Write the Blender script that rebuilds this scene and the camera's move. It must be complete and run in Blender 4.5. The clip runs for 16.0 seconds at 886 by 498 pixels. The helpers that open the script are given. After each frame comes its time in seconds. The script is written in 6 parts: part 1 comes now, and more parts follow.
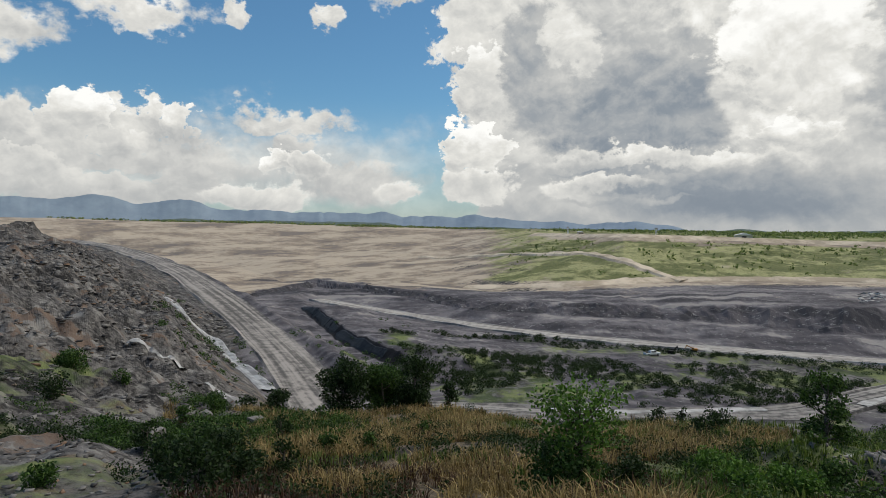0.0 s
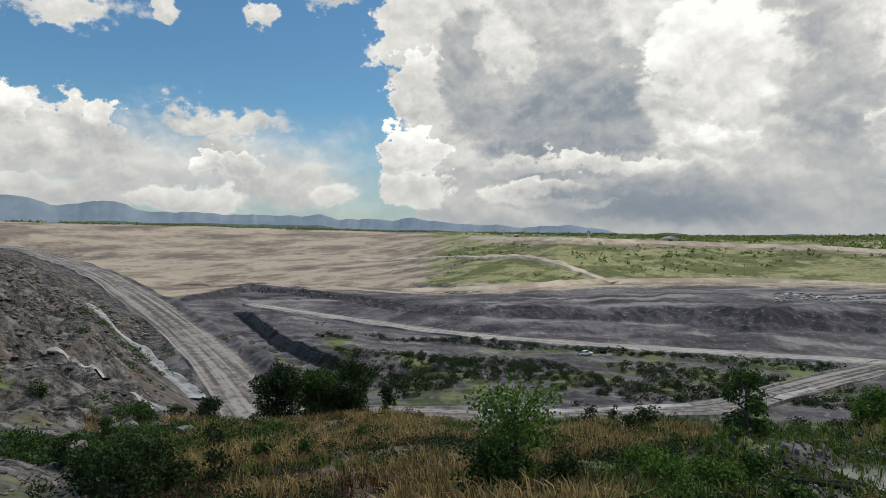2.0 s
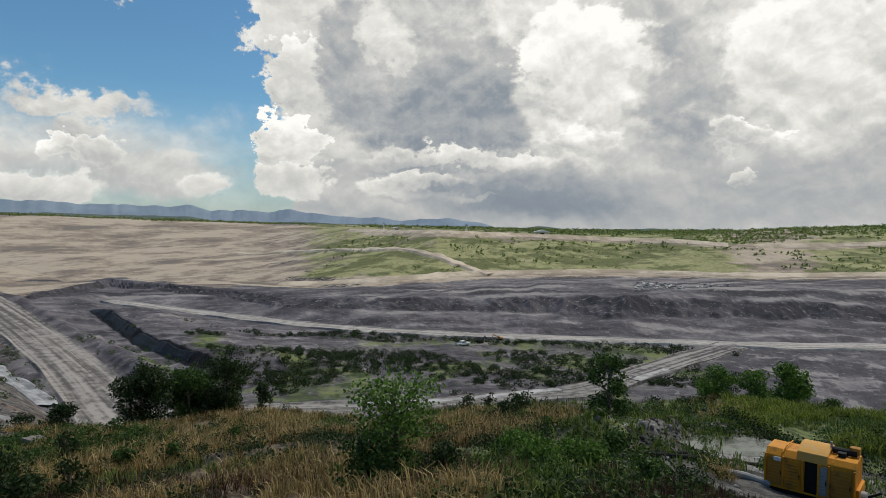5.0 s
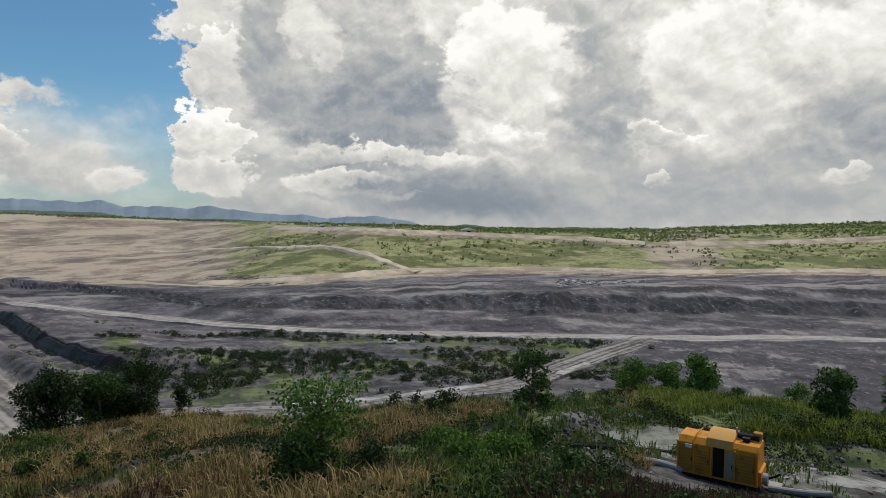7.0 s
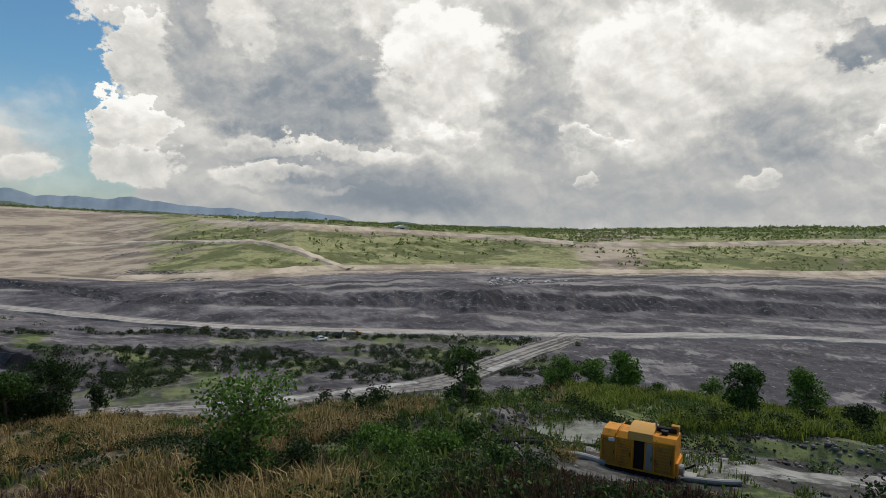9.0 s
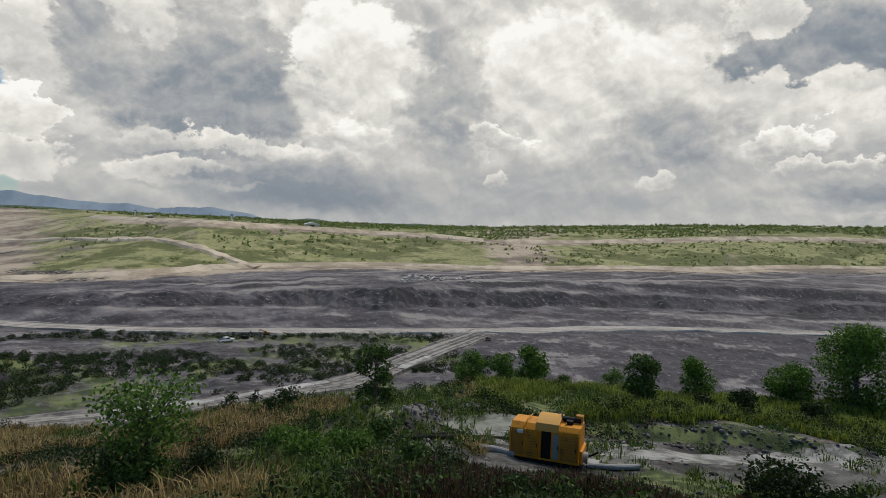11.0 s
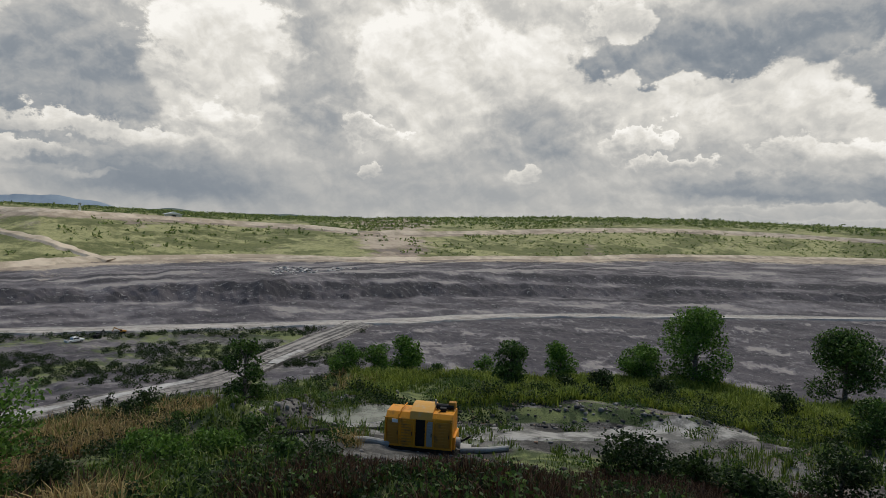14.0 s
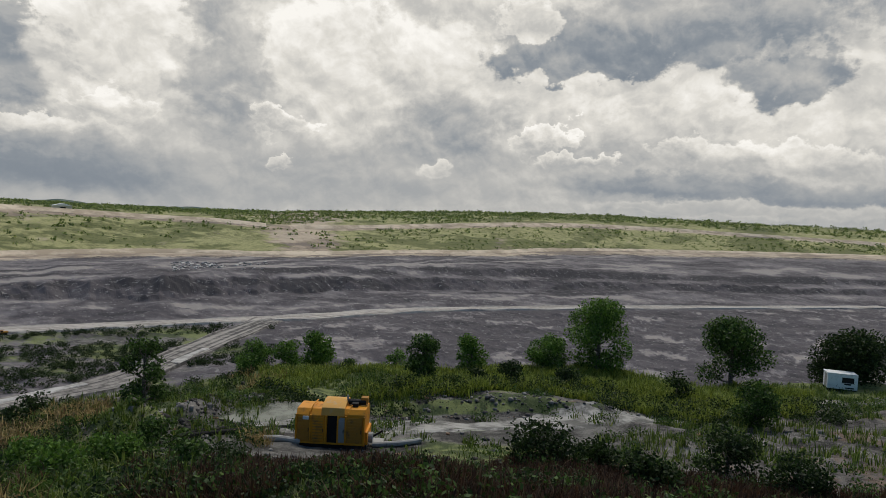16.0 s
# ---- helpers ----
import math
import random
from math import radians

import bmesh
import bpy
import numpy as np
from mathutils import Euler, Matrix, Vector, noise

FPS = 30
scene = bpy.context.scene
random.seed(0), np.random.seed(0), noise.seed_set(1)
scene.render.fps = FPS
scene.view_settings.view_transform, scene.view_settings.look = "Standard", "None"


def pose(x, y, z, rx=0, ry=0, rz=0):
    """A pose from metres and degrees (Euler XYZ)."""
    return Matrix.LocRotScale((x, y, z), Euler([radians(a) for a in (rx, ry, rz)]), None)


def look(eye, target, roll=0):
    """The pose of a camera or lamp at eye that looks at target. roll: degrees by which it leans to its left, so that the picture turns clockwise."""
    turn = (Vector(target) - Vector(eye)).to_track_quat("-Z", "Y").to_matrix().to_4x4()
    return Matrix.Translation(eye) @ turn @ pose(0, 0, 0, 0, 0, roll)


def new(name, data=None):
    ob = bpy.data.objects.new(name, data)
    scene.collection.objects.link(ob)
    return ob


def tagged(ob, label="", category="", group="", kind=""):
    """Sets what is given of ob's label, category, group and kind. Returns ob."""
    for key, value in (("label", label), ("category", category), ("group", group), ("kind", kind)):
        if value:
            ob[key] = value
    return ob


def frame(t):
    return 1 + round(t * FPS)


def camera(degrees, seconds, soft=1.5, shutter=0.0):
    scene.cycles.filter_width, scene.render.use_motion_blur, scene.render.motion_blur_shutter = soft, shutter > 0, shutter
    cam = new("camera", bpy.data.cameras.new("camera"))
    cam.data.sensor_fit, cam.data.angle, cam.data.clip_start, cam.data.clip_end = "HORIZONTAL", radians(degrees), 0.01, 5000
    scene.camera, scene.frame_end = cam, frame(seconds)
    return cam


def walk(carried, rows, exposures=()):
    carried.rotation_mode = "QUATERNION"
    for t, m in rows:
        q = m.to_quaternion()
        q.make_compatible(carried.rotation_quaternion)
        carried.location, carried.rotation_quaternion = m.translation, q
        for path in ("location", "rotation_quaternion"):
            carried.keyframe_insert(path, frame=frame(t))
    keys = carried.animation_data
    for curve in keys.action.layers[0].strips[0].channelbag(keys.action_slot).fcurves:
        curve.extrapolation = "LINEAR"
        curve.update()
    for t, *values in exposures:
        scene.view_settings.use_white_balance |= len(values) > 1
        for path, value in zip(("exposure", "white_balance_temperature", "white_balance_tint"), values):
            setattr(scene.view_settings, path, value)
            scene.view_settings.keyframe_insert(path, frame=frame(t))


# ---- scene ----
cam = camera(70.3, 16.0, soft=0.65)
EYE = 40.0
# seconds, pitch, lean, heading in degrees: one slow turn to the right on the spot
ROWS = [
    (0, 88.30, -0.30, 0.01),
    (0.5, 88.40, -0.33, -1.70),
    (1, 88.48, -0.34, -3.00),
    (1.5, 88.60, -0.30, -4.21),
    (2, 88.62, -0.37, -5.68),
    (2.5, 88.64, -0.48, -7.41),
    (3, 88.59, -0.59, -9.50),
    (3.5, 88.50, -0.69, -11.38),
    (4, 88.31, -0.70, -13.21),
    (6.5, 87.96, -0.84, -21.53),
    (7, 87.96, -0.94, -23.21),
    (7.5, 88.01, -1.13, -24.48),
    (8, 87.96, -1.50, -25.95),
    (10.5, 87.90, -2.24, -35.08),
    (11, 87.93, -2.22, -37.27),
    (11.5, 87.91, -2.25, -39.18),
    (12, 87.90, -2.26, -40.88),
    (12.5, 87.84, -2.26, -42.89),
    (13, 87.81, -2.38, -44.73),
    (13.5, 87.70, -2.43, -46.79),
    (14, 87.59, -2.47, -48.69),
    (14.5, 87.52, -2.60, -50.58),
    (15, 87.41, -2.72, -52.80),
    (15.5, 87.35, -2.86, -54.71),
    (16, 87.41, -2.77, -56.66),
]
walk(cam, [(t, pose(0, 0, EYE, rx, ry, rz)) for t, rx, ry, rz in ROWS], [(0, 0.06, 6250, 8.0), (6, 0.05, 6300, 8.0), (12, -0.03, 6380, 9.0), (16, -0.04, 6420, 9.0)])

# ---- sky and sun ----
SUN_AZ, SUN_EL = 62.0, 60.0


class Nodes:
    """A short way to write node formulas."""

    def __init__(self, tree):
        self.tree = tree

    def node(self, kind, **settings):
        n = self.tree.nodes.new(kind)
        for key, value in settings.items():
            n.inputs[key].default_value = value
        return n

    def link(self, a, b):
        self.tree.links.new(a, b)

    def put(self, value, socket):
        if isinstance(value, bpy.types.NodeSocket):
            self.link(value, socket)
        else:
            socket.default_value = value

    def math(self, op, a, b=0.0, c=0.0, clamp=False):
        n = self.tree.nodes.new("ShaderNodeMath")
        n.operation, n.use_clamp = op, clamp
        for value, socket in zip((a, b, c), n.inputs):
            self.put(value, socket)
        return n.outputs[0]

    def vmath(self, op, a, b):
        n = self.tree.nodes.new("ShaderNodeVectorMath")
        n.operation = op
        self.put(a, n.inputs[0])
        self.put(b, n.inputs[1])
        return n.outputs[0]

    def noise(self, vec, scale, detail=4.0, rough=0.5, distort=0.0, output="Fac"):
        n = self.tree.nodes.new("ShaderNodeTexNoise")
        self.put(vec, n.inputs["Vector"])
        n.inputs["Scale"].default_value, n.inputs["Detail"].default_value = scale, detail
        n.inputs["Roughness"].default_value, n.inputs["Distortion"].default_value = rough, distort
        return n.outputs[output]

    def mix(self, fac, a, b, kind="MIX"):
        n = self.tree.nodes.new("ShaderNodeMix")
        n.data_type, n.blend_type = "RGBA", kind
        self.put(fac, n.inputs[0])
        for value, socket in ((a, n.inputs[6]), (b, n.inputs[7])):
            self.put(value if isinstance(value, bpy.types.NodeSocket) else (*value, 1.0), socket)
        return n.outputs[2]

    def ramp(self, fac, low, high, a=0.0, b=1.0):
        n = self.tree.nodes.new("ShaderNodeMapRange")
        n.interpolation_type = "SMOOTHSTEP"
        self.put(fac, n.inputs[0])
        for value, socket in zip((low, high, a, b), n.inputs[1:5]):
            socket.default_value = value
        return n.outputs[0]


world = bpy.data.worlds.new("sky")
scene.world = world
world.use_nodes = True
N = Nodes(world.node_tree)
world.node_tree.nodes.clear()
sky = N.node("ShaderNodeTexSky")
sky.sky_type, sky.sun_disc = "NISHITA", False
sky.sun_elevation, sky.sun_rotation = radians(SUN_EL), radians(SUN_AZ)
sky.air_density, sky.dust_density, sky.ozone_density = 1.0, 0.6, 1.6
way = N.node("ShaderNodeTexCoord").outputs["Generated"]
split = N.node("ShaderNodeSeparateXYZ")
N.link(way, split.inputs[0])
wx, wy, wz = split.outputs
AZ = N.math("MULTIPLY", N.math("ARCTAN2", wx, wy), 57.2958)
EL = N.math("MULTIPLY", N.math("ARCSINE", wz), 57.2958)
# lumps shrink and flatten towards the horizon
bow = N.node("ShaderNodeCombineXYZ")
for value, socket in zip((N.math("MULTIPLY", AZ, 0.0175), N.math("MULTIPLY", EL, 0.022), 0.0), bow.inputs):
    N.put(value, socket)
warp = N.vmath("SCALE", N.vmath("SUBTRACT", N.noise(bow.outputs[0], 9.0, 4.0, output="Color"), (0.5, 0.5, 0.5)), (0, 0, 0))
warp.node.inputs["Scale"].default_value = 0.055
P = N.vmath("ADD", bow.outputs[0], warp)
LIGHTWARD = (0.010, 0.030, 0.0)
# rims wander by a degree or two at several scales
drift_big, drift_small = N.noise(bow.outputs[0], 11.0, 3.0, 0.55, output="Color"), N.noise(bow.outputs[0], 38.0, 5.0, 0.62, output="Color")
sway = N.node("ShaderNodeSeparateXYZ")
N.link(N.vmath("ADD", N.vmath("MULTIPLY", N.vmath("SUBTRACT", drift_big, (0.5, 0.5, 0.5)), (9.0, 6.0, 0.0)), N.vmath("MULTIPLY", N.vmath("SUBTRACT", drift_small, (0.5, 0.5, 0.5)), (4.4, 3.6, 0.0))), sway.inputs[0])
calm = N.ramp(EL, 1.0, 9.0, 0.30, 1.0)
AZ_SWAYED = N.math("MULTIPLY_ADD", sway.outputs[0], calm, AZ)
EL_SWAYED = N.math("MULTIPLY_ADD", sway.outputs[1], calm, EL)


def puffs(at, detail=5.0, rough=0.62):
    """Heaped round lumps, large and small."""
    v = N.node("ShaderNodeTexVoronoi", Scale=7.0, Detail=detail, Roughness=rough, Lacunarity=2.3)
    v.feature, v.normalize = "F1", True
    N.link(at, v.inputs["Vector"])
    return N.math("SUBTRACT", 1.0, N.math("MULTIPLY", v.outputs["Distance"], 1.7))


heaps = puffs(P)
swell, swell_up = puffs(P, 2.2, 0.5), puffs(N.vmath("ADD", P, LIGHTWARD), 2.2, 0.5)
lumps = N.math("ADD", N.math("MULTIPLY", heaps, 0.55), N.math("MULTIPLY", N.noise(P, 6.0, 10.0, 0.68), 0.45))
broad = N.noise(P, 7.0, 4.0, 0.5)


# clouds from the farthest to the nearest: heading, height, half width, half height in degrees, light at the top and at the base, softness of the rim, billow
LEFT_CLOUDS = [
    (-28, 3.2, 14, 1.6, 0.80, 0.66, 0.30, 0.8), (-36, 6.5, 5, 3.5, 0.80, 0.62, 0.14, 1), (-26.5, 8.4, 3.6, 3.2, 0.86, 0.62, 0.08, 1), (-30.3, 8.4, 2.8, 2.6, 0.98, 0.66, 0.06, 1),
    (-23, 8.2, 2.6, 3.0, 0.95, 0.60, 0.07, 1), (-27, 5.6, 8, 1.0, 0.60, 0.56, 0.3, 0.5), (-33, 4.2, 2.6, 1.2, 0.90, 0.66, 0.1, 1), (-22.5, 4.3, 2.8, 1.2, 0.92, 0.66, 0.1, 1), (-28, 3.8, 2.4, 1.0, 0.86, 0.66, 0.1, 1),
    (-14, 9.7, 6.2, 1.2, 0.80, 0.68, 0.32, 0.6), (-12.8, 7.4, 2.8, 1.6, 0.72, 0.64, 0.35, 0.7), (-9, 4.0, 9, 2.2, 0.74, 0.68, 0.6, 0.5), (-20, 5.5, 18, 3.4, 0.74, 0.68, 0.9, 0.4), (-14.3, 5.9, 1.4, 1.0, 0.95, 0.70, 0.08, 1), (-12, 5.4, 1.8, 1.4, 0.86, 0.68, 0.12, 1),
    (-3.5, 3.4, 1.9, 0.8, 0.84, 0.70, 0.25, 0.9), (-16, 2.8, 5, 1.2, 0.82, 0.66, 0.15, 1),
    (-34.5, 15.0, 3.4, 2.0, 0.82, 0.70, 0.3, 0.9), (-25.5, 17.8, 4.8, 1.3, 0.85, 0.72, 0.3, 0.9), (-18.9, 17.9, 1.1, 0.9, 0.82, 0.70, 0.3, 0.9), (-10.6, 18.2, 1.5, 1.0, 0.85, 0.75, 0.25, 0.9), (-4, 20.4, 3, 1.0, 0.80, 0.70, 0.3, 0.9),
]
AHEAD_CLOUDS = [
    (4.8, 18, 6.4, 6, 0.86, 0.72, 0.06, 0.8), (4.3, 12.5, 3.4, 3.6, 0.88, 0.72, 0.07, 0.8), (3, 4.2, 4.6, 2.3, 0.92, 0.70, 0.08, 1), (2.8, 7.6, 3.2, 2.8, 1.04, 0.76, 0.05, 1),
    (17, 14.5, 8, 7, 0.68, 0.51, 0.2, 0.6), (8.2, 15.5, 3.4, 4.6, 0.60, 0.57, 0.2, 0.5), (9.5, 11, 3, 3, 0.62, 0.58, 0.3, 0.5), (11.2, 16.5, 1.6, 3.4, 0.82, 0.72, 0.4, 0.8),
    (16.8, 9.2, 7.6, 3.2, 0.50, 0.41, 0.25, 0.5), (24.5, 18.5, 5, 3, 0.92, 0.85, 0.3, 0.6), (28.5, 14, 6, 6.2, 1.06, 0.80, 0.12, 0.9), (29, 8.2, 2.6, 1.9, 0.92, 0.68, 0.12, 1),
    (20, 6.2, 10, 0.8, 0.86, 0.74, 0.25, 0.6), (14, 3.8, 7, 1.2, 0.88, 0.66, 0.12, 1), (27, 3.0, 11, 2.3, 0.47, 0.41, 0.45, 0.4), (17, 5.0, 7, 0.25, 0.56, 0.54, 0.4, 0.3), (20, 3.5, 6, 0.3, 0.50, 0.48, 0.4, 0.3), (15.5, 2.7, 6, 0.25, 0.60, 0.56, 0.4, 0.3),
    (46, 13.5, 7, 5.5, 1.0, 0.78, 0.25, 0.8), (37, 13, 2.8, 8.5, 0.67, 0.60, 0.4, 0.5), (55, 14, 7, 4.5, 0.97, 0.76, 0.25, 0.8), (46, 3.8, 14, 2.8, 0.64, 0.58, 0.7, 0.3), (42, 8.0, 3.2, 1.5, 0.97, 0.68, 0.10, 1), (41.8, 4.2, 1.6, 0.7, 0.80, 0.62, 0.15, 1),
]
RIGHT_CLOUDS = [
    (57, 8.8, 5.5, 3, 0.64, 0.54, 0.4, 0.6), (56.4, 4.5, 1.5, 1.0, 0.86, 0.64, 0.2, 0.9), (76, 7.5, 14, 3.2, 0.82, 0.62, 0.25, 0.9), (66, 7.6, 2.9, 2.0, 1.0, 0.66, 0.07, 1), (69, 5.6, 4, 1.3, 0.90, 0.60, 0.1, 1),
    (79.5, 6.2, 5, 2, 0.88, 0.60, 0.12, 1), (88, 6.0, 5, 1.8, 0.86, 0.60, 0.12, 1), (76, 3.6, 11, 0.9, 0.52, 0.46, 0.4, 0.5), (88, 3.2, 10, 0.9, 0.52, 0.46, 0.4, 0.5), (80, 2.0, 16, 0.6, 0.70, 0.62, 0.3, 0.9),
    (82, 19, 15, 3, 0.68, 0.52, 0.25, 0.6), (75, 16.2, 14, 3.2, 0.62, 0.44, 0.16, 0.4), (68, 14.2, 8.0, 1.9, 0.50, 0.40, 0.14, 0.4), (84.5, 12.2, 4.8, 2.4, 0.56, 0.42, 0.16, 0.5), (63.5, 17.5, 2.2, 1.6, 0.92, 0.8, 0.2, 0.9),
]
small_swell, small_swell_up = puffs(N.vmath("MULTIPLY", P, (2.6, 2.6, 2.6)), 3.0, 0.6), puffs(N.vmath("ADD", N.vmath("MULTIPLY", P, (2.6, 2.6, 2.6)), LIGHTWARD), 3.0, 0.6)
relief = N.math("MINIMUM", N.math("MAXIMUM", N.math("MULTIPLY", N.math("SUBTRACT", swell, swell_up), 0.55), -0.07), 0.09)
relief = N.math("ADD", relief, N.math("MINIMUM", N.math("MAXIMUM", N.math("MULTIPLY", N.math("SUBTRACT", small_swell, small_swell_up), 0.30), -0.035), 0.05))
relief = N.math("ADD", relief, N.math("MULTIPLY", N.math("SUBTRACT", broad, 0.5), 0.10))
relief = N.math("MULTIPLY", relief, N.ramp(EL, 2.0, 9.0, 0.55, 1.0))
ragged = N.math("ADD", N.math("MULTIPLY", N.math("SUBTRACT", lumps, 0.52), 2.0), N.math("MULTIPLY", N.math("SUBTRACT", N.noise(P, 13.0, 4.0), 0.5), 0.9))
# a closed bank of cloud from straight ahead round to the right, open sky to the left and behind
opacity = N.math("MULTIPLY", N.ramp(N.math("MULTIPLY_ADD", ragged, 3.0, AZ), 1.8, 2.8), N.ramp(AZ, 140.0, 170.0, 1.0, 0.0))
glow = N.math("ADD", N.ramp(EL, 1.0, 12.0, 0.62, 0.80), N.math("MULTIPLY", ragged, 0.08))
billowed = {value: N.math("MULTIPLY", ragged, value) for value in (0.3, 0.4, 0.5, 0.6, 0.7, 0.8, 0.9, 1)}
for a, e, sa, se, high, low, soft, billow in LEFT_CLOUDS + AHEAD_CLOUDS + RIGHT_CLOUDS:
    u = N.math("DIVIDE", N.math("SUBTRACT", AZ_SWAYED, a), sa)
    v = N.math("DIVIDE", N.math("SUBTRACT", EL_SWAYED, e), se)
    inside = N.math("SUBTRACT", 0.95, N.math("SQRT", N.math("ADD", N.math("MULTIPLY", u, u), N.math("MULTIPLY", v, v))))
    depth = N.math("ADD", inside, billowed[billow])
    veil = N.ramp(depth, -soft, soft)
    light = N.ramp(N.math("MULTIPLY_ADD", ragged, 0.16, v), -0.6, 0.85, low, high)
    if billow >= 0.8:
        # thin rims let the sun through
        light = N.math("ADD", light, N.ramp(depth, 0.0, 0.35, 0.07, 0.0))
    glow = N.math("ADD", N.math("MULTIPLY", glow, N.math("SUBTRACT", 1.0, veil)), N.math("MULTIPLY", light, veil))
    opacity = N.math("MAXIMUM", opacity, veil)
glow = N.math("MAXIMUM", N.math("MINIMUM", N.math("ADD", glow, N.math("ADD", relief, -0.02)), 1.1), 0.16)
tone = N.node("ShaderNodeValToRGB")
N.link(glow, tone.inputs[0])
tone.color_ramp.elements[0].position, tone.color_ramp.elements[0].color = 0.12, (0.13, 0.17, 0.22, 1)
tone.color_ramp.elements[1].position, tone.color_ramp.elements[1].color = 1.0, (0.99, 0.95, 0.89, 1)
for at, colour in ((0.40, (0.270, 0.295, 0.325, 1)), (0.62, (0.50, 0.49, 0.47, 1)), (0.82, (0.76, 0.725, 0.665, 1))):
    tone.color_ramp.elements.new(at).color = colour
clear = N.node("ShaderNodeBackground", Strength=0.086)
N.link(N.mix(1.0, sky.outputs[0], (0.66, 0.95, 1.04), "MULTIPLY"), clear.inputs[0])
cloudy = N.node("ShaderNodeBackground", Strength=1.0)
N.link(tone.outputs[0], cloudy.inputs[0])
blend = N.node("ShaderNodeMixShader")
# far cloud thins into bright haze near the horizon
haze = N.ramp(EL, 0.0, 12.0, 0.55, 0.0)
N.link(N.math("MAXIMUM", opacity, haze), blend.inputs[0])
N.link(clear.outputs[0], blend.inputs[1])
N.link(cloudy.outputs[0], blend.inputs[2])
N.link(blend.outputs[0], N.node("ShaderNodeOutputWorld").inputs[0])

sun = new("sun", bpy.data.lights.new("sun", "SUN"))
sun.data.energy, sun.data.angle, sun.data.color = 1.75, radians(10), (1.0, 0.95, 0.87)
sun.matrix_world = look(
    [900 * c for c in (math.sin(radians(SUN_AZ)) * math.cos(radians(SUN_EL)), math.cos(radians(SUN_AZ)) * math.cos(radians(SUN_EL)), math.sin(radians(SUN_EL)))], (0, 0, 0))

# ---- the lie of the land ----
def polar(az, r):
    return r * math.sin(radians(az)), r * math.cos(radians(az))


# break lines of the land round the lookout: (heading in degrees, distance, height); heading 0 is +y, to the right is plus
UNDERFOOT = [(-60.0, 2.0, 38.4), (110.0, 2.0, 38.4)]
NEAR_BANK = [(-50.0, 22.0, 31.0), (-36.0, 22.0, 31.2), (0.0, 18.0, 31.8), (30.0, 15.0, 33.2), (50.0, 13.0, 34.3), (104.0, 13.0, 34.0)]
SLOPE = [(-50.0, 32.0, 29.0), (-35.3, 34.0, 29.8), (-23.6, 33.0, 28.9), (0.1, 30.0, 29.1), (25.2, 27.0, 30.7), (37.6, 27.0, 29.8), (47.6, 30.0, 28.7), (68.8, 31.0, 29.0), (92.9, 33.0, 31.0)]
CREST = [(-50.0, 80.0, 28.0), (-35.2, 75.0, 28.1), (-27.8, 66.0, 25.0), (-22.3, 62.0, 23.9), (-15.3, 58.0, 24.0), (-10.9, 55.0, 24.0), (0.1, 56.0, 24.1), (11.1, 50.0, 24.9), (29.2, 50.0, 26.0), (37.4, 52.0, 26.5), (42.9, 52.0, 27.1), (58.1, 55.0, 26.9), (70.3, 58.0, 27.4), (80.2, 56.0, 27.1), (86.4, 68.0, 26.1), (92.5, 72.0, 26.5)]
FOOT = [(-50.0, 140, 31.0), (-35.2, 130, 28.9), (-29.7, 140, 25.2), (-23.5, 150, 19.6), (-18.6, 165, 5.6), (-15.3, 140, 3.9), (-9.5, 105, 2.0), (0.0, 100.0, 1.5), (40.0, 95.0, 2.0), (92.0, 100.0, 1.0)]
FLOOR = [(-50.0, 240, 38.0), (-35.1, 220, 35.8), (-31.6, 230, 33.7), (-27.7, 235, 26.0), (-23.5, 264, 14.0), (-21.3, 219, 8.0), (-18.6, 190, 2.0), (-15.8, 162, 0.0), (-8.0, 165, 0.0), (0.0, 160, 0.0), (90.0, 180, 0.0)]
HAUL = [(-50.0, 300, 41.0), (-35.1, 270, 41.2), (-33.0, 330, 39.8), (-31.2, 759, 28.0), (-27.7, 501, 26.0), (-23.5, 349, 20.0), (-17.7, 242, 8.0), (-14.3, 194, 2.0), (-11.4, 365, 0.0), (-4.3, 302, 0.0), (11.1, 241, 0.0), (42.1, 243, 0.0), (61.4, 293, 0.0), (92.2, 469, 0.0)]
TOE = [(-50.0, 420, 5.0), (-30.0, 900, 6.0), (-24.0, 470, 4.0), (-18.0, 340, 3.0), (-11.4, 439, 2.0), (3.4, 289, 3.0), (12.0, 275, 3.0), (19.0, 277, 3.0), (26.7, 275, 3.0), (32.0, 270, 3.0), (37.7, 284, 3.0), (46.0, 304, 3.0), (53.0, 326, 3.0), (60.5, 346, 3.0), (72.0, 399, 3.0), (82.0, 445, 3.0), (92.0, 529, 3.0)]
BENCH = [(-50.0, 450, 5.5), (-30.0, 950, 6.5), (-24.0, 520, 4.5), (-18.0, 370, 4.0), (-9.4, 430, 5.6), (3.4, 306, 4.1), (12.0, 292, 7.0), (19.0, 294, 6.7), (26.7, 292, 8.6), (33.0, 290, 10.9), (39.0, 304, 8.8), (46.0, 321, 8.6), (53.0, 343, 8.2), (60.5, 363, 7.0), (72.0, 416, 5.4), (82.0, 462, 5.7), (92.0, 546, 6.2)]
